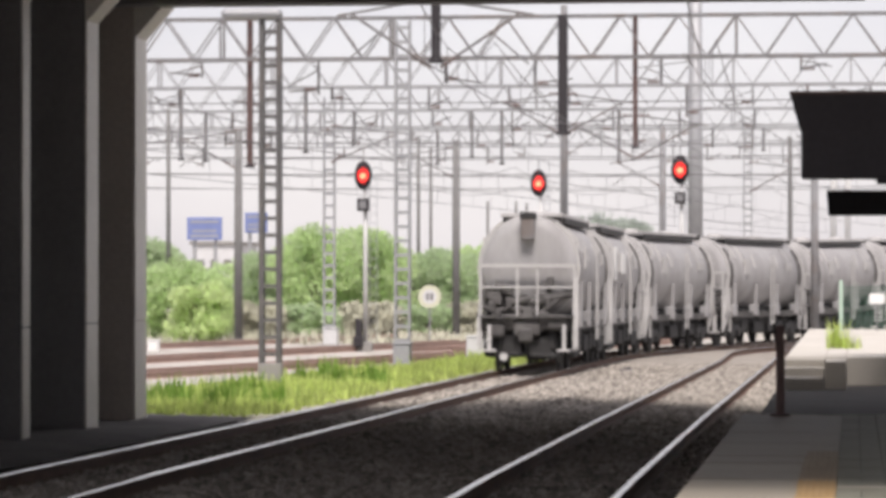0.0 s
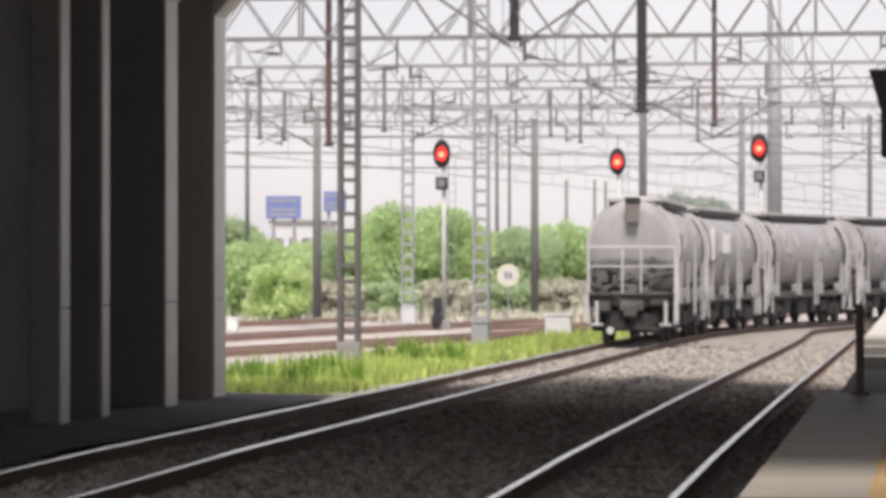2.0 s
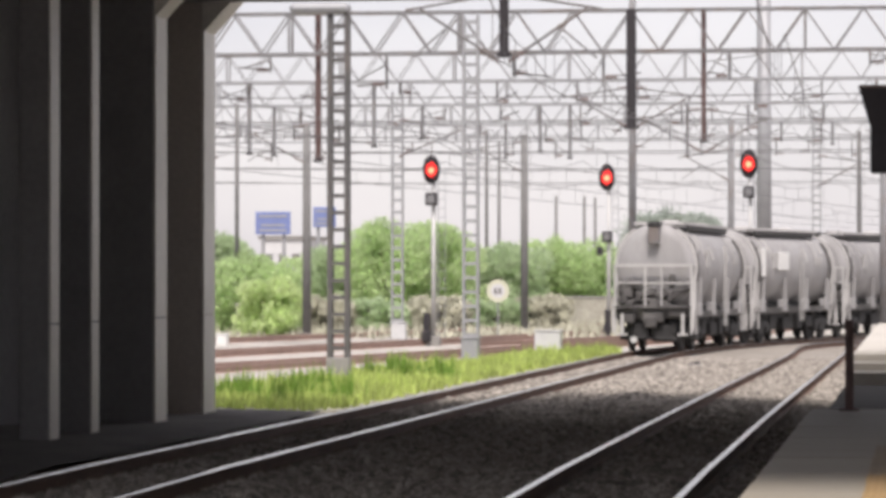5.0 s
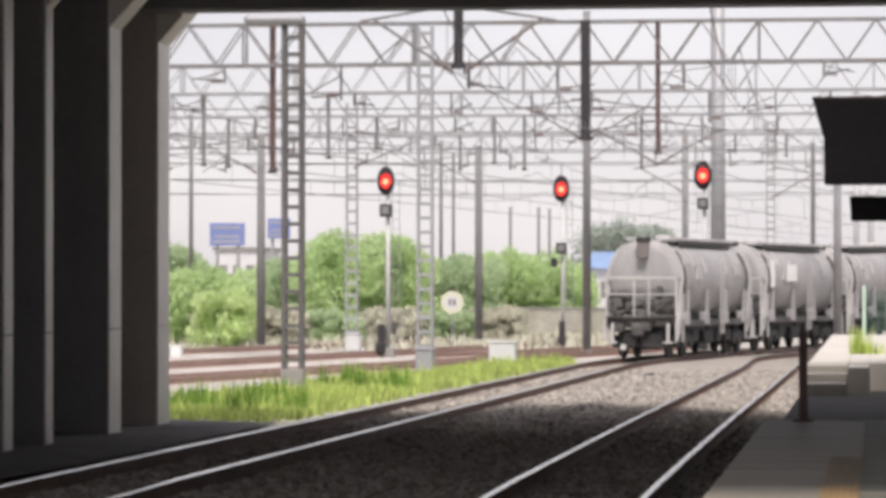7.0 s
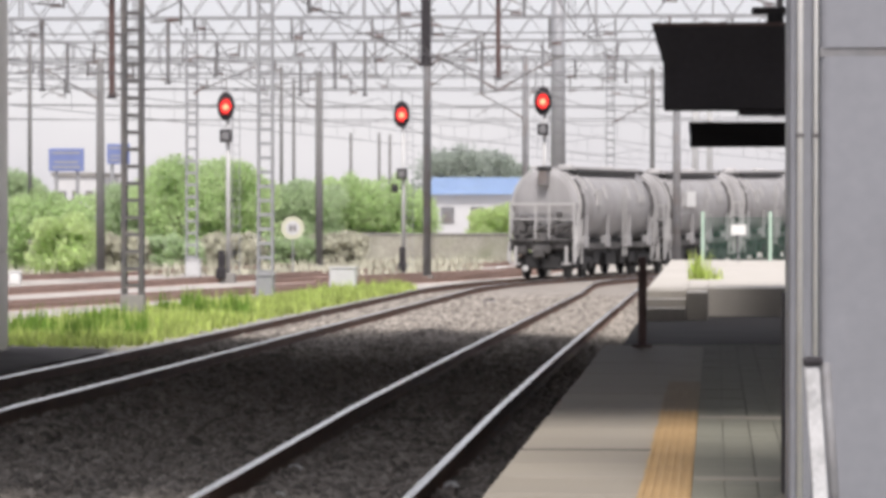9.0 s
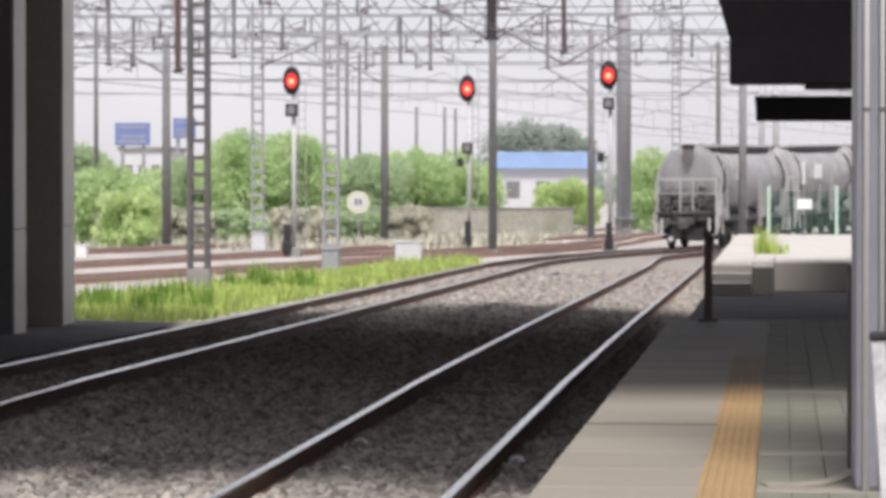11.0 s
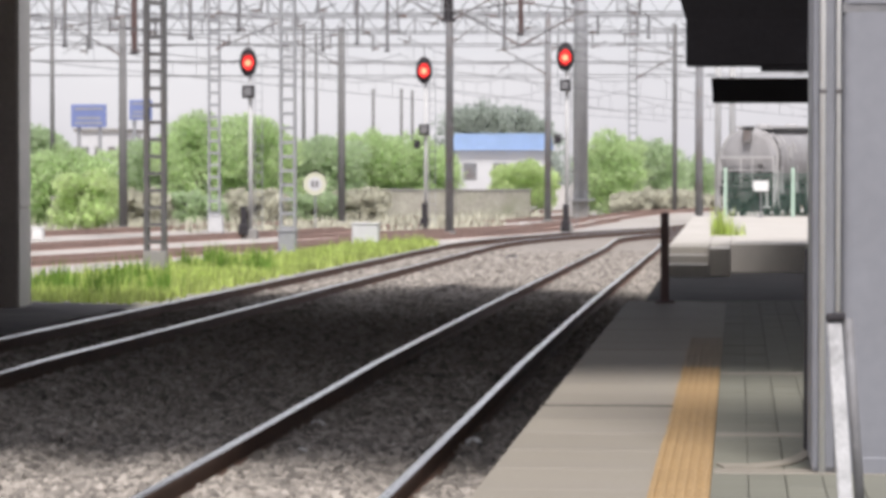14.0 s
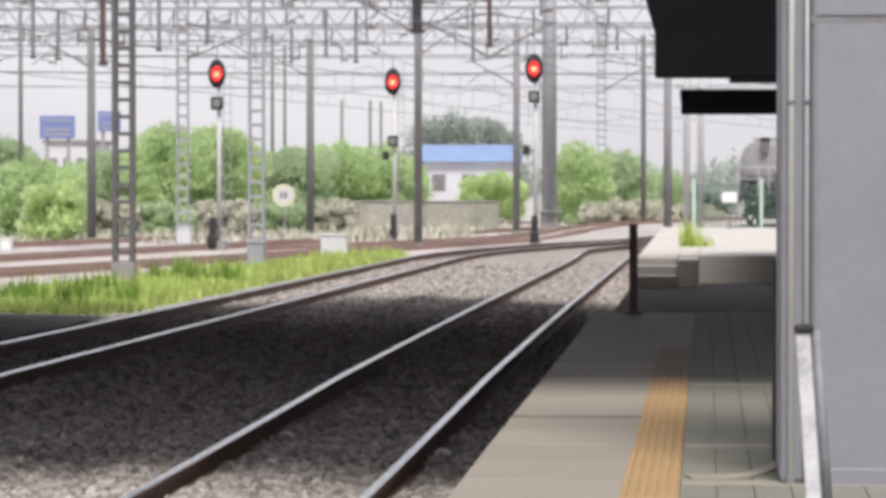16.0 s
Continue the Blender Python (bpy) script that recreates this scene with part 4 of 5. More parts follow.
def drop_post(x, y, z0, z1, w, material=None):
    d = empty("drop_post", (x, y, z0), "dark steel drop post hanging from a portal beam", "drop post", "drop posts")
    bm = B()
    box(bm, (0, 0, (z1 - z0) / 2), (w, w, z1 - z0), 0.015)
    part("shaft", bm, material or M_RUSTPOST, d)
    bm = B()
    box(bm, (0, 0, 0.05), (w * 1.6, w * 1.6, 0.1), 0.015)
    part("end_clamp", bm, M_BLACK, d)
    return d


Z1 = 10.02
portal(-42, 26, 121.0, Z1, 1.5, 2.1, "grey steel lattice portal beam over the whole yard", (-42, 26))
portal(-46, 30, 146.0, 10.43, 1.2, 1.7, "grey steel lattice portal beam over the whole yard", (-46, 30), 0.85, M_STEEL)
portal(-52, 30, 172.0, 10.67, 1.2, 1.7, "grey steel lattice portal beam over the whole yard", (-52, 30), 0.85, M_STEEL)
portal(-56, 34, 205.0, 11.18, 1.2, 1.8, "grey steel lattice portal beam over the whole yard", (-56, 34), 0.85, M_STEEL)
portal(-62, 36, 250.0, 11.82, 1.2, 1.8, "grey steel lattice portal beam over the whole yard", (-62, 36), 0.85, M_STEEL)

drop_post(-9.27, 74.0, 6.82, 9.83, 0.2, M_BLACK)
drop_post(-10.46, 120.6, 7.19, 11.54, 0.34, M_BLACK)
drop_post(-7.86, 121.0, 6.68, 11.54, 0.17)
drop_post(-22.06, 121.0, 6.06, 11.54, 0.2)
for px_x, yy, z0, z1 in ((-29.74, 146, 7.21, 10.43), (-24.11, 146, 7.51, 10.43), (-19.66, 172, 8.19, 10.67), (-18.10, 172, 7.84, 10.67),
                         (-25.58, 205, 8.95, 11.18), (-12.02, 172, 7.90, 10.67), (-25.84, 172, 8.92, 10.67), (-5.46, 205, 9.72, 11.18), (-33.71, 172, 8.04, 10.67)):
    drop_post(px_x, yy, z0, z1, 0.16, M_OLDSTEEL)

bracket(-18.74, 158, 7.29, -1)
bracket(-25.47, 136.9, 7.17, -1)
bracket(-21.71, 137.3, 7.40, 1, 3.4)
bracket(-8.45, 179.8, 12.75, -1, 3.2)
bracket(-7.86, 121, 6.98, 1)
bracket(-7.86, 120.8, 6.98, -1)
bracket(-5.33, 170, 6.96, 1)
bracket(-9.37, 165, 7.10, -1)
bracket(-9.27, 74, 7.33, 1, 2.2)
bracket(-9.27, 73.8, 7.33, -1, 2.2)
bracket(-10.80, 124.8, 8.00, 1)
bracket(-10.80, 124.6, 8.00, -1)

# overhead wires: contact wire, sagging messenger and droppers over each track
spans = [60.0, 74.0, 121.0, 146.0, 172.0, 205.0, 250.0]


def catenary(fx, label, zc=6.2, zm=7.5):
    c = empty("overhead_line", (0, 0, 0), label, "overhead wire", "overhead lines", "structure")
    bm, bd = B(), B()
    for a, b in zip(spans, spans[1:]):
        k = 8
        pts = []
        for i in range(k + 1):
            u = i / k
            y = a + (b - a) * u
            pts.append((fx(y), y, gz(y) + zm - 3.2 * u * (1 - u)))
        for p, q in zip(pts, pts[1:]):
            rod(bm, p, q, 0.014, n=4, caps=False)
        rod(bm, (fx(a), a, gz(a) + zc), (fx(b), b, gz(b) + zc), 0.014, n=4, caps=False)
        for p in pts[1:-1]:
            rod(bd, p, (p[0], p[1], gz(p[1]) + zc), 0.007, n=4, caps=False)
    part("wires", bm, M_WIRE, c, "sagging messenger and contact wires")
    part("droppers", bd, M_WIRE, c, "thin dropper wires")


catenary(near_x, "overhead wires above the platform track")
catenary(train_x, "overhead wires above the freight track")
for x0, k in ((-17.2, 0.16), (-21.8, 0.13), (-29.0, 0.15)):
    catenary(slant(x0, 92, k), "overhead wires above a siding track")


def span_wire(x0, x1, y, z0, z1, sag, label="sagging cross-span wire between masts"):
    c = empty("cross_span_wire", (0, 0, 0), label, "wire", "cross-span wires")
    bm = B()
    pts = []
    for i in range(13):
        u = i / 12
        pts.append((x0 + (x1 - x0) * u, y, z0 + (z1 - z0) * u - 4 * sag * u * (1 - u)))
    rings = [[bm.verts.new((p[0], p[1] + 0.022 * math.cos(a), p[2] + 0.022 * math.sin(a))) for a in (0, 1.571, 3.142, 4.712)] for p in pts]
    for p, q in zip(rings, rings[1:]):
        for i in range(4):
            bm.faces.new((p[i], p[(i + 1) % 4], q[(i + 1) % 4], q[i]))
    part("wire", bm, M_WIRE, c)


for yy, xa, xb, za, zb, sg in ((121, -42, 26, 8.6, 8.8, 0.3), (121, -42, 26, 7.6, 7.7, 0.12), (146, -46, 30, 8.3, 8.2, 0.4), (146, -46, 30, 7.4, 7.5, 0.15), (172, -52, 30, 8.6, 8.6, 0.5), (172, -52, 30, 7.6, 7.4, 0.2),
                               (205, -56, 34, 8.7, 8.9, 0.6), (205, -56, 34, 7.6, 7.8, 0.2), (250, -62, 36, 9.0, 9.2, 0.6)):
    span_wire(xa, xb, yy, za, zb, sg)

# ---- small yard things ----
def disc_sign(x, y, zc):
    zb = gz(y) + GROUND
    s = empty("speed_sign", (x, y, zb), "round pale sign with dark figures on a thin post", "sign")
    h = zc - zb
    bm = B()
    rod(bm, (0, 0.04, 0), (0, 0.04, h), 0.03, n=8)
    part("post", bm, M_STEEL, s)
    bm = B()
    rod(bm, (0, 0, h), (0, -0.03, h), 0.48, n=32)
    part("rim", bm, M_YELLOW, s, "pale yellow-white disc")
    bm = B()
    rod(bm, (0, -0.031, h), (0, -0.036, h), 0.3, n=28)
    part("inner_field", bm, M_FARWALL, s, "light grey inner field")
    bm = B()
    for k in (-0.09, 0.09):
        box(bm, (k, -0.042, h), (0.12, 0.006, 0.28), 0.002)
    part("figure_bars", bm, M_OLDSTEEL, s, "unreadable dark figures")


disc_sign(-17.55, 138.0, 1.20)


def cabinet(x, y, w, d, h, material, label):
    zb = gz(y) + GROUND
    c = empty("trackside_cabinet", (x, y, zb), label, "cabinet", "trackside cabinets")
    bm = B()
    box(bm, (0, 0, h / 2 - 0.02), (w, d, h), 0.03)
    part("body", bm, material, c)
    bm = B()
    box(bm, (0, 0, h + 0.01), (w + 0.06, d + 0.06, 0.05), 0.015)
    part("lid", bm, material, c)
    bm = B()
    box(bm, (0, -d / 2 - 0.008, h * 0.5), (w * 0.84, 0.012, h * 0.8), 0.004)
    part("door", bm, material, c)


cabinet(-11.60, 103.8, 0.82, 0.6, 0.78, M_FARWALL, "pale grey trackside cabinet by the verge")
cabinet(-12.49, 92.2, 0.48, 0.5, 0.72, M_STEEL, "grey steel cabinet at the foot of a mast")
cabinet(-21.51, 136.6, 0.6, 0.5, 0.7, M_FARWALL, "pale grey trackside cabinet beyond the sidings")
cabinet(-25.03, 118.0, 0.4, 0.4, 0.45, M_WHITE, "small white marker box by the siding")
cabinet(-9.59, 150.0, 0.4, 0.3, 0.25, M_WHITE, "small white marker box by the siding")

# notice at the platform end
notice = empty("notice_sign", (0.61, 88.0, 0.62), "small white notice plate on a thin post at the platform end", "sign")
bm = B()
box(bm, (0, 0, 0.84), (0.4, 0.02, 0.27), 0.005)
part("plate", bm, M_WHITE, notice, "blank-looking white plate")
bm = B()
rod(bm, (0, 0.03, 0), (0, 0.03, 0.95), 0.022, n=8)
part("post", bm, M_OLDSTEEL, notice)

# mesh fence closing the platform end
fence = empty("mesh_fence", (0, 90.0, 0.62), "green wire mesh fence between pale green posts at the platform end", "fence")
top_z = 1.94 - 0.62
for x in (-0.33, 1.48, 3.36):
    bm = B()
    box(bm, (x, 0, top_z / 2 - 0.05), (0.09, 0.06, top_z + 0.1), 0.01)
    part("post", bm, M_PALEGREEN, fence, "pale green painted post")
for xa, xb in ((-0.33, 1.48), (1.48, 3.36)):
    bm = B()
    n = int((xb - xa) / 0.065)
    for i in range(1, n):
        x = xa + (xb - xa) * i / n
        box(bm, (x, 0, top_z * 0.46), (0.013, 0.008, top_z * 0.88))
    for k in range(14):
        box(bm, ((xa + xb) / 2, 0.01, 0.05 + top_z * 0.88 * k / 14), (xb - xa - 0.1, 0.008, 0.013))
    tagged(part("mesh_panel", bm, M_FENCE, fence, "dark green welded wire mesh"), kind="stuff")

# ---- far buildings and walls ----
def shed(x0, x1, y, zeave, zridge, label):
    zb = gz(y) + GROUND
    s = empty("shed", ((x0 + x1) / 2, y, zb), label, "building", "far buildings")
    w = x1 - x0
    bm = B()
    box(bm, (0, 4, (zeave - zb) / 2), (w, 8, zeave - zb))
    part("wall", bm, M_FARWALL, s, "pale rendered wall")
    bm = B()
    vs = [bm.verts.new(p) for p in ((-w / 2 - 0.4, -0.6, zeave - zb), (w / 2 + 0.4, -0.6, zeave - zb), (w / 2 + 0.4, 4, zridge - zb), (-w / 2 - 0.4, 4, zridge - zb), (w / 2 + 0.4, 8.6, zeave - zb), (-w / 2 - 0.4, 8.6, zeave - zb))]
    bm.faces.new((vs[0], vs[1], vs[2], vs[3]))
    bm.faces.new((vs[3], vs[2], vs[4], vs[5]))
    bmesh.ops.solidify(bm, geom=list(bm.faces), thickness=0.15)
    part("roof", bm, M_BLUEROOF, s, "bright blue sheet roof")
    n = max(2, int(w / 2.6))
    for i in range(n):
        bm = B()
        box(bm, (-w / 2 + (i + 0.5) * w / n, -0.02, (zeave - zb) * 0.55), (w / n * 0.45, 0.08, (zeave - zb) * 0.35), 0.01)
        part("window", bm, M_OLDSTEEL, s, "grey window")
    return s


shed(-27.10, -18.50, 320.0, 3.35, 4.99, "low pale building with a bright blue sheet roof")


def masonry_wall(x0, x1, y, zt, label, material=None):
    zb = gz(y) + GROUND
    w = empty("boundary_wall", ((x0 + x1) / 2, y, zb), label, "wall", "boundary walls")
    n = max(2, int((x1 - x0) / 3))
    for i in range(n):
        bm = B()
        a = (x1 - x0) / n
        box(bm, (-(x1 - x0) / 2 + (i + 0.5) * a, 0, (zt - zb) / 2), (a - 0.03, 0.3, zt - zb), 0.02)
        part("wall_panel", bm, material or M_BROWN, w)
    bm = B()
    box(bm, (0, 0, zt - zb + 0.04), (x1 - x0, 0.4, 0.1), 0.02)
    part("coping", bm, M_CONC, w, "concrete coping")


masonry_wall(-20.10, -11.63, 188.0, 0.51, "weathered grey-brown boundary wall behind the yard")
masonry_wall(-30.35, -28.11, 146.0, 0.50, "low brown masonry wall before the bushes")
masonry_wall(-6.84, -2.72, 195.0, 0.25, "low broken beige wall behind the yard")


def block_building(x0, x1, y, zt, label):
    zb = gz(y) + GROUND
    b = empty("building", ((x0 + x1) / 2, y, zb), label, "building", "far buildings")
    w, h = x1 - x0, zt - zb
    bm = B()
    box(bm, (0, 6, h / 2), (w, 12, h))
    part("wall", bm, M_FARWALL, b, "pale wall")
    bm = B()
    box(bm, (0, 6, h + 0.1), (w + 0.5, 12.5, 0.35), 0.05)
    part("roof", bm, M_CONC, b)
    for i in range(3):
        for j in range(2):
            bm = B()
            box(bm, ((i - 1) * w * 0.3, -0.02, h * (0.35 + 0.33 * j)), (w * 0.16, 0.1, h * 0.16), 0.02)
            part("window", bm, M_OLDSTEEL, b, "grey window")


block_building(-66.06, -61.58, 330.0, 5.30, "pale two-storey building behind the trees")


def billboard(x0, x1, y, z0, z1, label):
    zb = gz(y) + GROUND
    b = empty("blue_sign", ((x0 + x1) / 2, y, zb), label, "sign", "blue roadside signs")
    w = x1 - x0
    bm = B()
    box(bm, (0, 0, (z0 + z1) / 2 - zb), (w, 0.2, z1 - z0), 0.03)
    part("panel", bm, M_BLUE, b, "dark blue panel")
    for k, s in ((0.3, 0.8), (-0.1, 0.7), (-0.32, 0.8)):
        bm = B()
        box(bm, (0, -0.11, (z0 + z1) / 2 - zb + (z1 - z0) * k), (w * s, 0.02, (z1 - z0) * 0.1), 0.005)
        part("writing_bar", bm, M_STEEL, b, "unreadable pale writing")
    for k in (-0.3, 0.3):
        bm = B()
        rod(bm, (w * k, 0.2, 0), (w * k, 0.2, z1 - zb), 0.13, n=10)
        part("post", bm, M_STEEL, b, "grey steel post")


billboard(-46.40, -43.92, 230.0, 4.59, 6.19, "dark blue rectangular road sign on posts")
billboard(-44.12, -42.46, 240.0, 5.23, 6.70, "dark blue rectangular road sign on posts")


# ---- tank train ----
WL = 11.9


def make_wagon():
    """A bulk tank wagon; its rear end faces -y, the origin is at rail height in the middle."""
    w = empty("tank_wagon", (0, 0, 0), "dusty grey bulk tank wagon rolling away on the freight track", "tank wagon", "wagons of the freight train")
    gear = random.Random(8)
    R, zc, L = 1.3, 2.52, 10.1
    bm = B()
    rings, n = [], 40
    prof = [(-L / 2 - 0.14, 0.0), (-L / 2 - 0.13, 0.55), (-L / 2 - 0.1, 1.0), (-L / 2 - 0.03, 1.22), (-L / 2 + 0.06, 1.3)]
    prof = prof + [(-1.2, 1.3), (0, 1.3), (1.2, 1.3)] + [(-y, r) for y, r in reversed(prof)]
    for y, r in prof:
        rings.append([bm.verts.new((math.cos(a) * max(r, 0.01), y, zc + (1.0 if math.sin(a) > 0 else (1.16 if abs(y) < 0.5 else 1.0)) * math.sin(a) * max(r, 0.01))) for a in (2 * math.pi * i / n for i in range(n))])
    for p, q in zip(rings, rings[1:]):
        for i in range(n):
            bm.faces.new((p[i], p[(i + 1) % n], q[(i + 1) % n], q[i]))
    tank = part("tank", bm, M_TANK, w, "dusty grey cylindrical tank", True)
    for y in (-L / 2 + 0.12, -L / 4, 0, L / 4, L / 2 - 0.12):
        bm = B()
        rod(bm, (0, y - 0.05, zc), (0, y + 0.05, zc), R + (0.02 if abs(y) > 4 else 0.008), n=40)
        part("hoop", bm, M_TANKLIGHT if abs(y) > 4 else M_TANK, tank, "raised hoop round the tank")
    bm = B()
    for x in (-0.5, 0.5):
        box(bm, (x * 1.15, 0, zc + R + 0.03), (0.5, L - 1.1, 0.1), 0.01)
    part("walkway", bm, M_TANKLIGHT, w, "pale roof walkway")
    bm = B()
    for x in (-0.8, 0.8):
        box(bm, (x * 1.03, 0, zc + R - 0.1), (0.06, L - 2.6, 0.17), 0.01)
    part("walkway_edge", bm, M_SOOT, w, "dark band below the walkway edge")
    for y in (-2.6, 2.6):
        bm = B()
        rod(bm, (0, y, zc + R - 0.05), (0, y, zc + R + 0.16), 0.3, n=18)
        part("hatch", bm, M_TANKLIGHT, w, "round filling hatch", True)
    bm = B()
    box(bm, (0, -L / 2 - 0.2, zc + 0.95), (0.36, 0.36, 0.5), 0.02)
    part("end_box", bm, M_OLDSTEEL, w, "grey box on the end of the tank")
    bm = B()
    box(bm, (0, -L / 2 - 0.15, zc + 1.29), (0.42, 0.5, 0.17), 0.03)
    part("end_cap", bm, M_SOOT, w, "black cap over the end box")
    bm = B()
    box(bm, (0, 0, 1.12), (0.5, WL - 0.9, 0.32), 0.02)
    for y in (-5.2, 5.2):
        box(bm, (0, y, 1.12), (2.5, 0.3, 0.3), 0.02)
    box(bm, (-1.2, 0, 1.1), (0.12, WL - 1.3, 0.2), 0.01)
    box(bm, (1.2, 0, 1.1), (0.12, WL - 1.3, 0.2), 0.01)
    part("underframe", bm, M_UNDER, w, "grimy steel underframe")
    for e in (-1, 1):
        ye = e * 5.45
        for z, t in ((2.58, 0.085), (2.05, 0.05)):
            bm = B()
            bar(bm, (-1.26, ye, z), (1.26, ye, z), t)
            part("end_rail", bm, M_TANKLIGHT, w, "pale end rail")
        for x in (-1.26, -0.27, 0.27, 1.26):
            bm = B()
            bar(bm, (x, ye, 0.5 if abs(x) > 1 else 1.2), (x, ye, 2.6), 0.075 if abs(x) > 1 else 0.06)
            part("end_post", bm, M_TANKLIGHT, w, "pale end post")
        for x in (-1.26, 1.26):
            bm = B()
            bar(bm, (x, ye - e * 0.9, 0.5), (x, ye - e * 0.9, 3.3), 0.06)
            part("corner_post", bm, M_TANKLIGHT, w, "pale corner post")
            for z in (1.25, 2.58):
                bm = B()
                bar(bm, (x, ye, z), (x, ye - e * 0.9, z), 0.05)
                part("side_rail", bm, M_TANKLIGHT, w, "pale side rail")
        bm = B()
        box(bm, (0, e * 5.3, 1.32), (2.5, 0.75, 0.06), 0.01)
        part("end_platform", bm, M_UNDER, w, "dark end platform")
        bm = B()
        for k in range(34):
            x, z = gear.uniform(-1.15, 1.15), gear.uniform(1.38, 2.15)
            if abs(x) < 0.3 and z > 1.8:
                continue
            if k % 3:
                box(bm, (x, e * gear.uniform(5.0, 5.4), z), (gear.uniform(0.12, 0.42), 0.3, gear.uniform(0.12, 0.34)), 0.03)
            else:
                rod(bm, (x - 0.25, e * 5.35, z), (x + 0.25, e * 5.35, z + gear.uniform(-0.15, 0.15)), gear.uniform(0.05, 0.1), n=8)
        rod(bm, (0.35, e * 5.4, 1.4), (1.1, e * 5.35, 1.95), 0.07, n=8)
        tagged(part("pipe_gear", bm, M_UNDER, w, "dark cluttered valves and pipes"), kind="stuff")
        bm = B()
        box(bm, (0, e * 5.0, 0.6), (1.9, 0.3, 0.5), 0.06)
        rod(bm, (-0.9, e * 5.2, 0.55), (0.9, e * 5.2, 0.5), 0.07, n=8)
        part("brake_gear", bm, M_SOOT, w, "black brake gear")
        bm = B()
        box(bm, (0, e * 5.42, 1.14), (2.3, 0.18, 0.26), 0.03)
        for x, sx, z, sz in ((-0.85, 0.5, 0.98, 0.3), (0.0, 0.7, 1.02, 0.34), (0.8, 0.56, 1.2, 0.36), (0.45, 0.3, 1.3, 0.3), (-0.45, 0.34, 1.26, 0.26)):
            box(bm, (x, e * 5.46, z), (sx, 0.26, sz), 0.06)
        part("buffer_beam", bm, M_UNDER, w, "grimy grey buffer beam")
        bm = B()
        for x, sx, z, sz in ((-0.45, 0.62, 0.62, 0.6), (0.3, 0.8, 0.56, 0.56), (0.62, 0.3, 0.7, 0.5)):
            box(bm, (x, e * 5.2, z), (sx, 0.4, sz), 0.12)
        rod(bm, (-0.8, e * 5.35, 0.42), (0.75, e * 5.38, 0.36), 0.06, n=8)
        part("draft_gear", bm, M_SOOT, w, "sooty black draw and brake gear")
        for x in (-1, 1):
            bm = B()
            pts = [(x * R * math.sin(a) * 1.03, e * 4.95, zc + R * math.cos(a) * 1.03) for a in (0.55, 0.8, 1.05, 1.3, 1.57, 1.85)] + [(x * 1.28, e * 4.95, 1.3), (x * 1.2, e * 4.95, 0.75)]
            strip(bm, pts, 0.1, 0.13)
            part("end_bracket", bm, M_TANKLIGHT, w, "pale curved end bracket")
            # Dark strips stand in for the dark gaps near the tank ends.
            for ys in (e * 4.5,):
                bm = B()
                strip(bm, [(x * R * math.sin(a) * 1.02, ys, zc + R * math.cos(a) * 1.02) for a in (0.8, 1.05, 1.3, 1.57, 1.85, 2.1)], 0.07, 0.24)
                part("dark_gap_strip", bm, M_UNDER, w, "dark strip on the tank side, standing in for a gap")
            for ys, a0, a1 in ((e * 3.7, 0.62, 1.15), (e * 2.9, 0.7, 1.25), (e * 1.5, 1.0, 1.4)):
                bm = B()
                strip(bm, [(x * R * math.sin(a) * 1.02, ys, zc + R * math.cos(a) * 1.02) for a in (a0, (a0 + a1) / 2, a1)], 0.04, 0.12)
                part("side_strap", bm, M_TANKLIGHT, w, "pale strap on the tank side")
            bm = B()
            strip(bm, [(x * 1.28, e * 5.0, 2.3), (x * 1.3, e * 5.2, 1.7), (x * 1.32, e * 5.45, 1.1), (x * 1.32, e * 5.5, 0.6)], 0.06, 0.1)
            part("stay", bm, M_TANKLIGHT, w, "pale slanting stay")
        bm = B()
        box(bm, (0, e * 5.75, 0.88), (0.26, 0.5, 0.28), 0.04)
        box(bm, (0, e * 5.93, 0.88), (0.38, 0.22, 0.34), 0.06)
        part("coupler", bm, M_UNDER, w, "black knuckle coupler")
        for x in (-1.0, 1.0):
            bm = B()
            box(bm, (x, e * 5.6, 0.82), (0.1, 0.1, 0.6), 0.01)
            box(bm, (x, e * 5.6, 0.5), (0.34, 0.2, 0.06), 0.01)
            part("step_iron", bm, M_TANKLIGHT, w, "pale end step")
    for x in (-1.34, 1.34):
        for y in (-4.1, -1.4, 1.4, 4.1):
            bm = B()
            bar(bm, (x * 0.96, y, 1.1), (x * 0.99, y, 2.2), 0.11)
            box(bm, (x * 0.9, y, 1.25), (0.3, 0.4, 0.4), 0.03)
            part("saddle", bm, M_TANK, w, "dusty grey tank saddle bracket")
        bm = B()
        for dy in (-0.2, 0.2):
            bar(bm, (x * 1.02, dy + 0.6, 0.7), (x * 1.02, dy + 0.6, 3.2), 0.045)
        for k in range(8):
            bar(bm, (x * 1.02, 0.4, 0.8 + 0.31 * k), (x * 1.02, 0.8, 0.8 + 0.31 * k), 0.035)
        part("side_ladder", bm, M_TANKLIGHT, w, "pale side ladder")
        for y, sy, sz in ((-2.6, 0.6, 0.55), (3.0, 0.8, 0.3)):
            bm = B()
            box(bm, (x * 0.985, y, 2.8), (0.05, sy, sz), 0.01)
            part("data_plate", bm, M_TANKLIGHT, w, "pale unreadable data plate")
    for x in (-0.95, 0.95):
        for y, sy, z, sz in ((-2.35, 0.8, 0.72, 0.5), (-0.5, 1.3, 0.62, 0.42), (1.0, 0.7, 0.7, 0.55), (2.3, 0.9, 0.66, 0.4)):
            bm = B()
            box(bm, (x, y, z), (0.4, sy, sz), 0.05)
            part("equipment_box", bm, M_SOOT, w, "grimy brake and valve box")
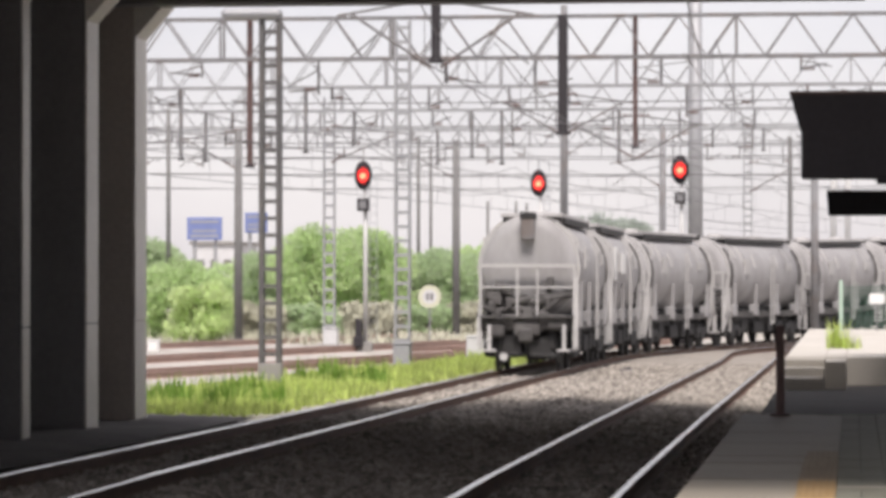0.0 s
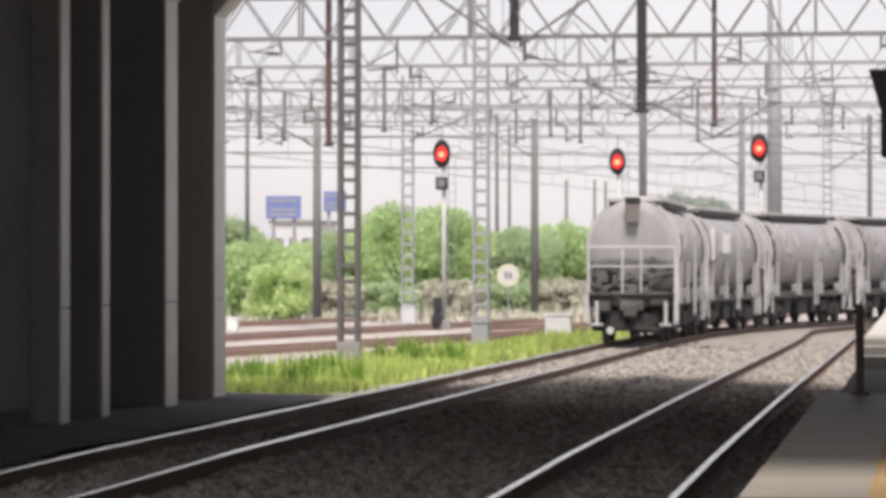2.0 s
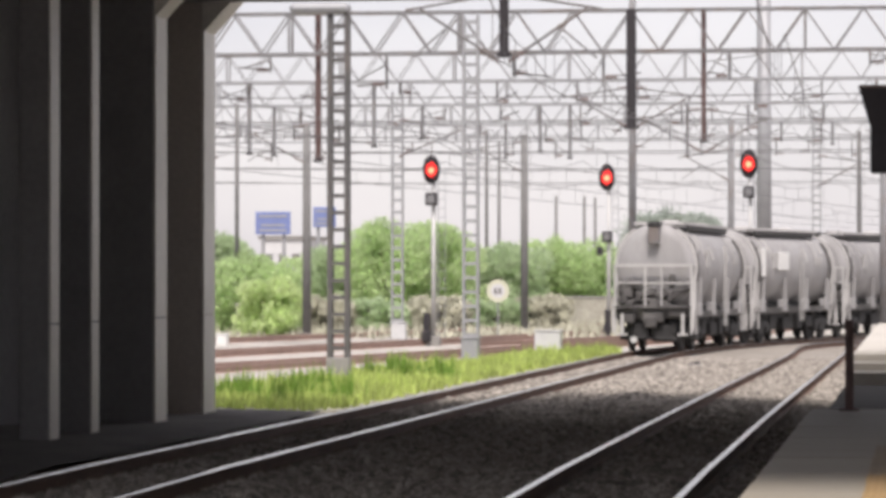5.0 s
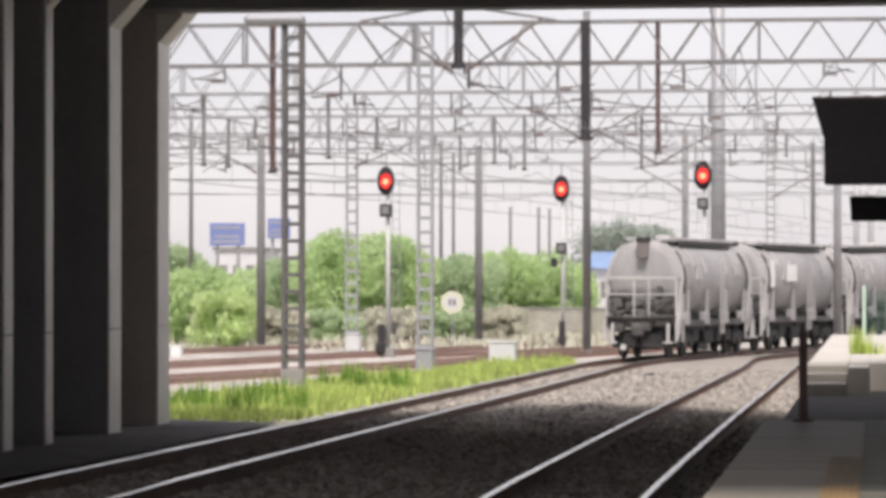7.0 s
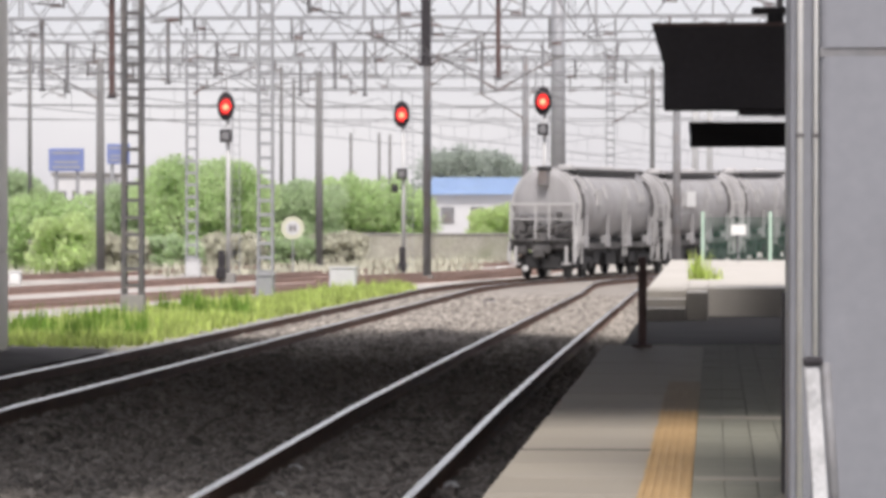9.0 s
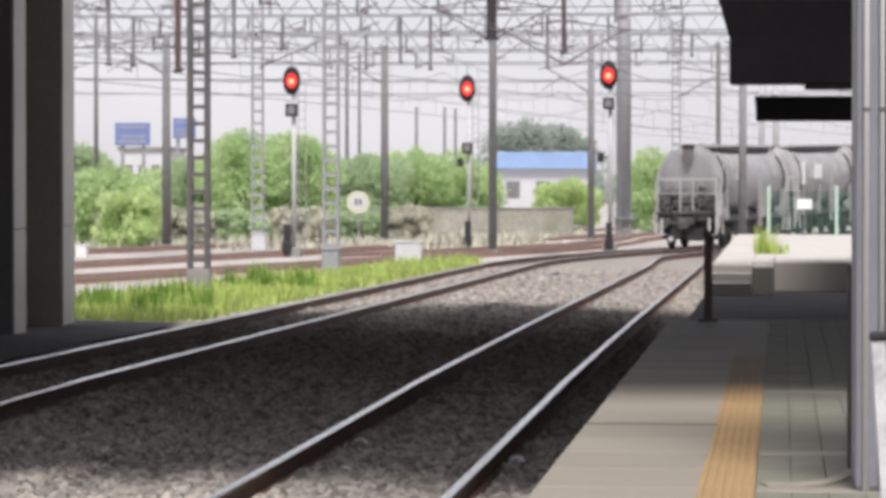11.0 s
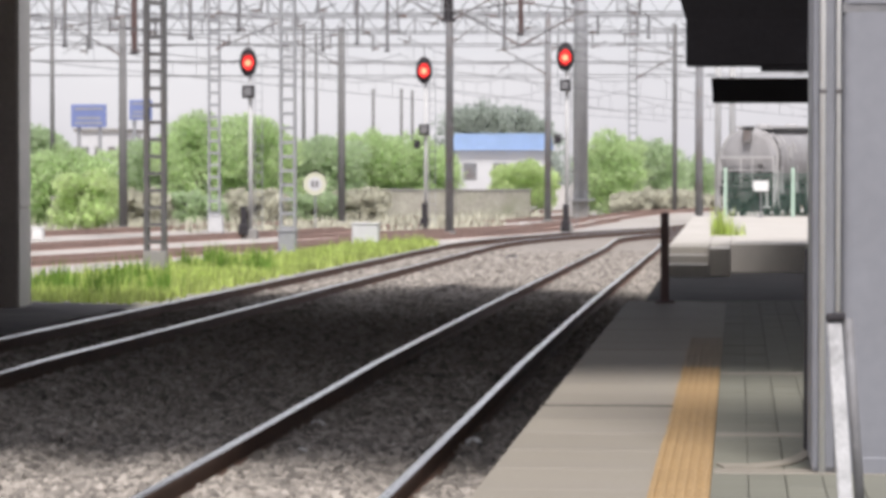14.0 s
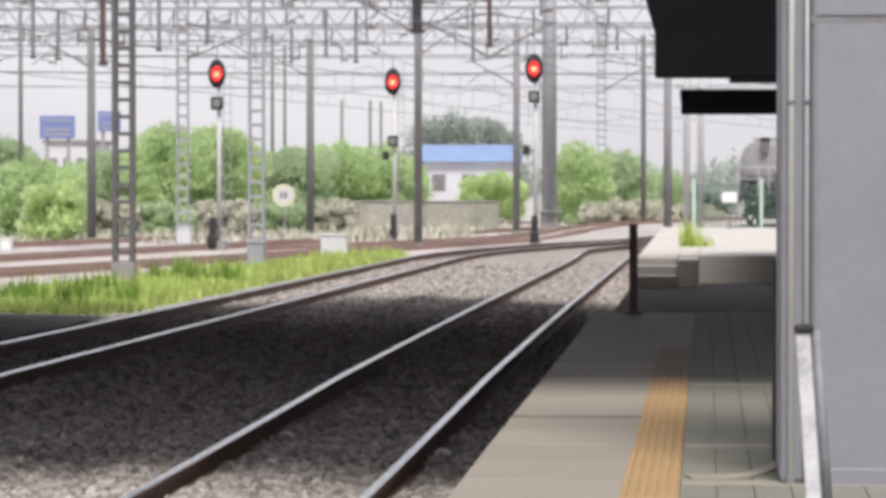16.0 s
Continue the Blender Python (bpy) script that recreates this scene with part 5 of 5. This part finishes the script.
    for y in (-1.2, 1.2):
        bm = B()
        box(bm, (0, y, 0.98), (1.9, 1.9, 0.75), 0.12)
        part("discharge_hopper", bm, M_SOOT, w, "dark discharge gear beneath the tank")
    for e in (-1, 1):
        bm = B()
        for x in (-1.0, 1.0):
            box(bm, (x, e * 4.0, 0.62), (0.16, 1.9, 0.24), 0.05)
            box(bm, (x, e * 4.0, 0.5), (0.2, 0.7, 0.4), 0.05)
            for dy in (-0.88, 0.88):
                box(bm, (x, e * 4.0 + dy, 0.48), (0.22, 0.3, 0.3), 0.05)
        box(bm, (0, e * 4.0, 0.72), (2.0, 0.4, 0.24), 0.03)
        part("bogie_frame", bm, M_SOOT, w, "grimy cast bogie frame")
        for dy in (-0.88, 0.88):
            bm = B()
            rod(bm, (-0.9, 0, 0), (0.9, 0, 0), 0.075, n=12)
            for x in (-0.75, 0.75):
                rod(bm, (x - 0.065, 0, 0), (x + 0.065, 0, 0), 0.42, n=28)
                rod(bm, (x * 0.94 - 0.015, 0, 0), (x * 0.94 + 0.015, 0, 0), 0.455, n=28)
                for k in range(4):
                    a = k * math.pi / 2
                    box(bm, (x * 1.09, math.cos(a) * 0.22, math.sin(a) * 0.22), (0.02, 0.09, 0.09))
            ws = part("wheelset", bm, M_SOOT, w, "steel wheelset")
            ws.matrix_basis = pose(0, e * 4.0 + dy, 0.427)
    for o in w.children_recursive:
        if not o.name.startswith(("wheelset", "bogie")):
            o.data.transform(Matrix.Diagonal((0.92, 1, 1, 1)))
    return w


TRAIN = [make_wagon()]
for i in range(6):
    TRAIN.append(copy_thing(TRAIN[0], pose(0, 0, 0)))
bm = B()
rod(bm, (-0.56, -5.66, 0.34), (-0.56, -5.56, 0.34), 0.1, n=16)
part("tail_lamp", bm, M_SIGPOLE, TRAIN[0], "round white tail disc")
for y, sy, z, sz in ((-4.2, 0.5, 2.75, 0.95), (-1.7, 1.3, 2.78, 0.6)):
    bm = B()
    box(bm, (1.23, y, z), (0.05, sy, sz), 0.01)
    part("label_board", bm, M_WHITE, TRAIN[1], "clean white label board on the tank side")

# distance travelled by the train's end
RUN = [(0, 0), (1, 3.45), (2, 7.1), (3, 10.5), (4, 14.8), (4.5, 16.7), (7, 25.7), (9.5, 36.7), (12.5, 52.2), (14, 60.1), (16, 68.9)]


def run_at(t):
    """Smooth distance between the rows of RUN."""
    k = max(i for i in range(len(RUN) - 1) if RUN[i][0] <= t or i == 0)
    def slope(i):
        a, b = RUN[max(i - 1, 0)], RUN[min(i + 1, len(RUN) - 1)]
        return (b[1] - a[1]) / (b[0] - a[0])
    (t0, s0), (t1, s1) = RUN[k], RUN[k + 1]
    h = t1 - t0
    u = (t - t0) / h
    return (2 * u**3 - 3 * u**2 + 1) * s0 + (u**3 - 2 * u**2 + u) * h * slope(k) + (-2 * u**3 + 3 * u**2) * s1 + (u**3 - u**2) * h * slope(k + 1)


# arc length table of the freight track from the train's end at the start
PATH = [(0.0, 81.0)]
while PATH[-1][1] < 260:
    s, y = PATH[-1]
    k = train_x(y + 0.5) - train_x(y)
    PATH.append((s + math.hypot(0.5, k), y + 0.5))


def track_point(s):
    i = int(np.searchsorted([p[0] for p in PATH], s)) - 1
    i = min(max(i, 0), len(PATH) - 2)
    (s0, y0), (s1, y1) = PATH[i], PATH[i + 1]
    y = y0 + (y1 - y0) * (s - s0) / (s1 - s0)
    return Vector((train_x(y), y, gxy(train_x(y), y)))


def motions():
    times = [i * 0.5 for i in range(33)]
    fine = [i * 0.1 for i in range(161)]
    for k, wagon in enumerate(TRAIN):
        rows = []
        for t in times:
            s = run_at(t) + 5.95 + k * WL
            a, b = track_point(s - 4.0), track_point(s + 4.0)
            c, d = (a + b) / 2, b - a
            rows.append((t, Matrix.Translation(c) @ pose(0, 0, 0, math.degrees(math.atan2(d.z, d.y)), 0, -math.degrees(math.atan2(d.x, d.y)))))
        walk(wagon, rows)
        for ws in [o for o in wagon.children if o.name.startswith("wheelset")]:
            p = ws.matrix_basis.translation.copy()
            walk(ws, [(t, pose(*p, -math.degrees(run_at(t) / 0.42), 0, 0)) for t in fine])


motions()
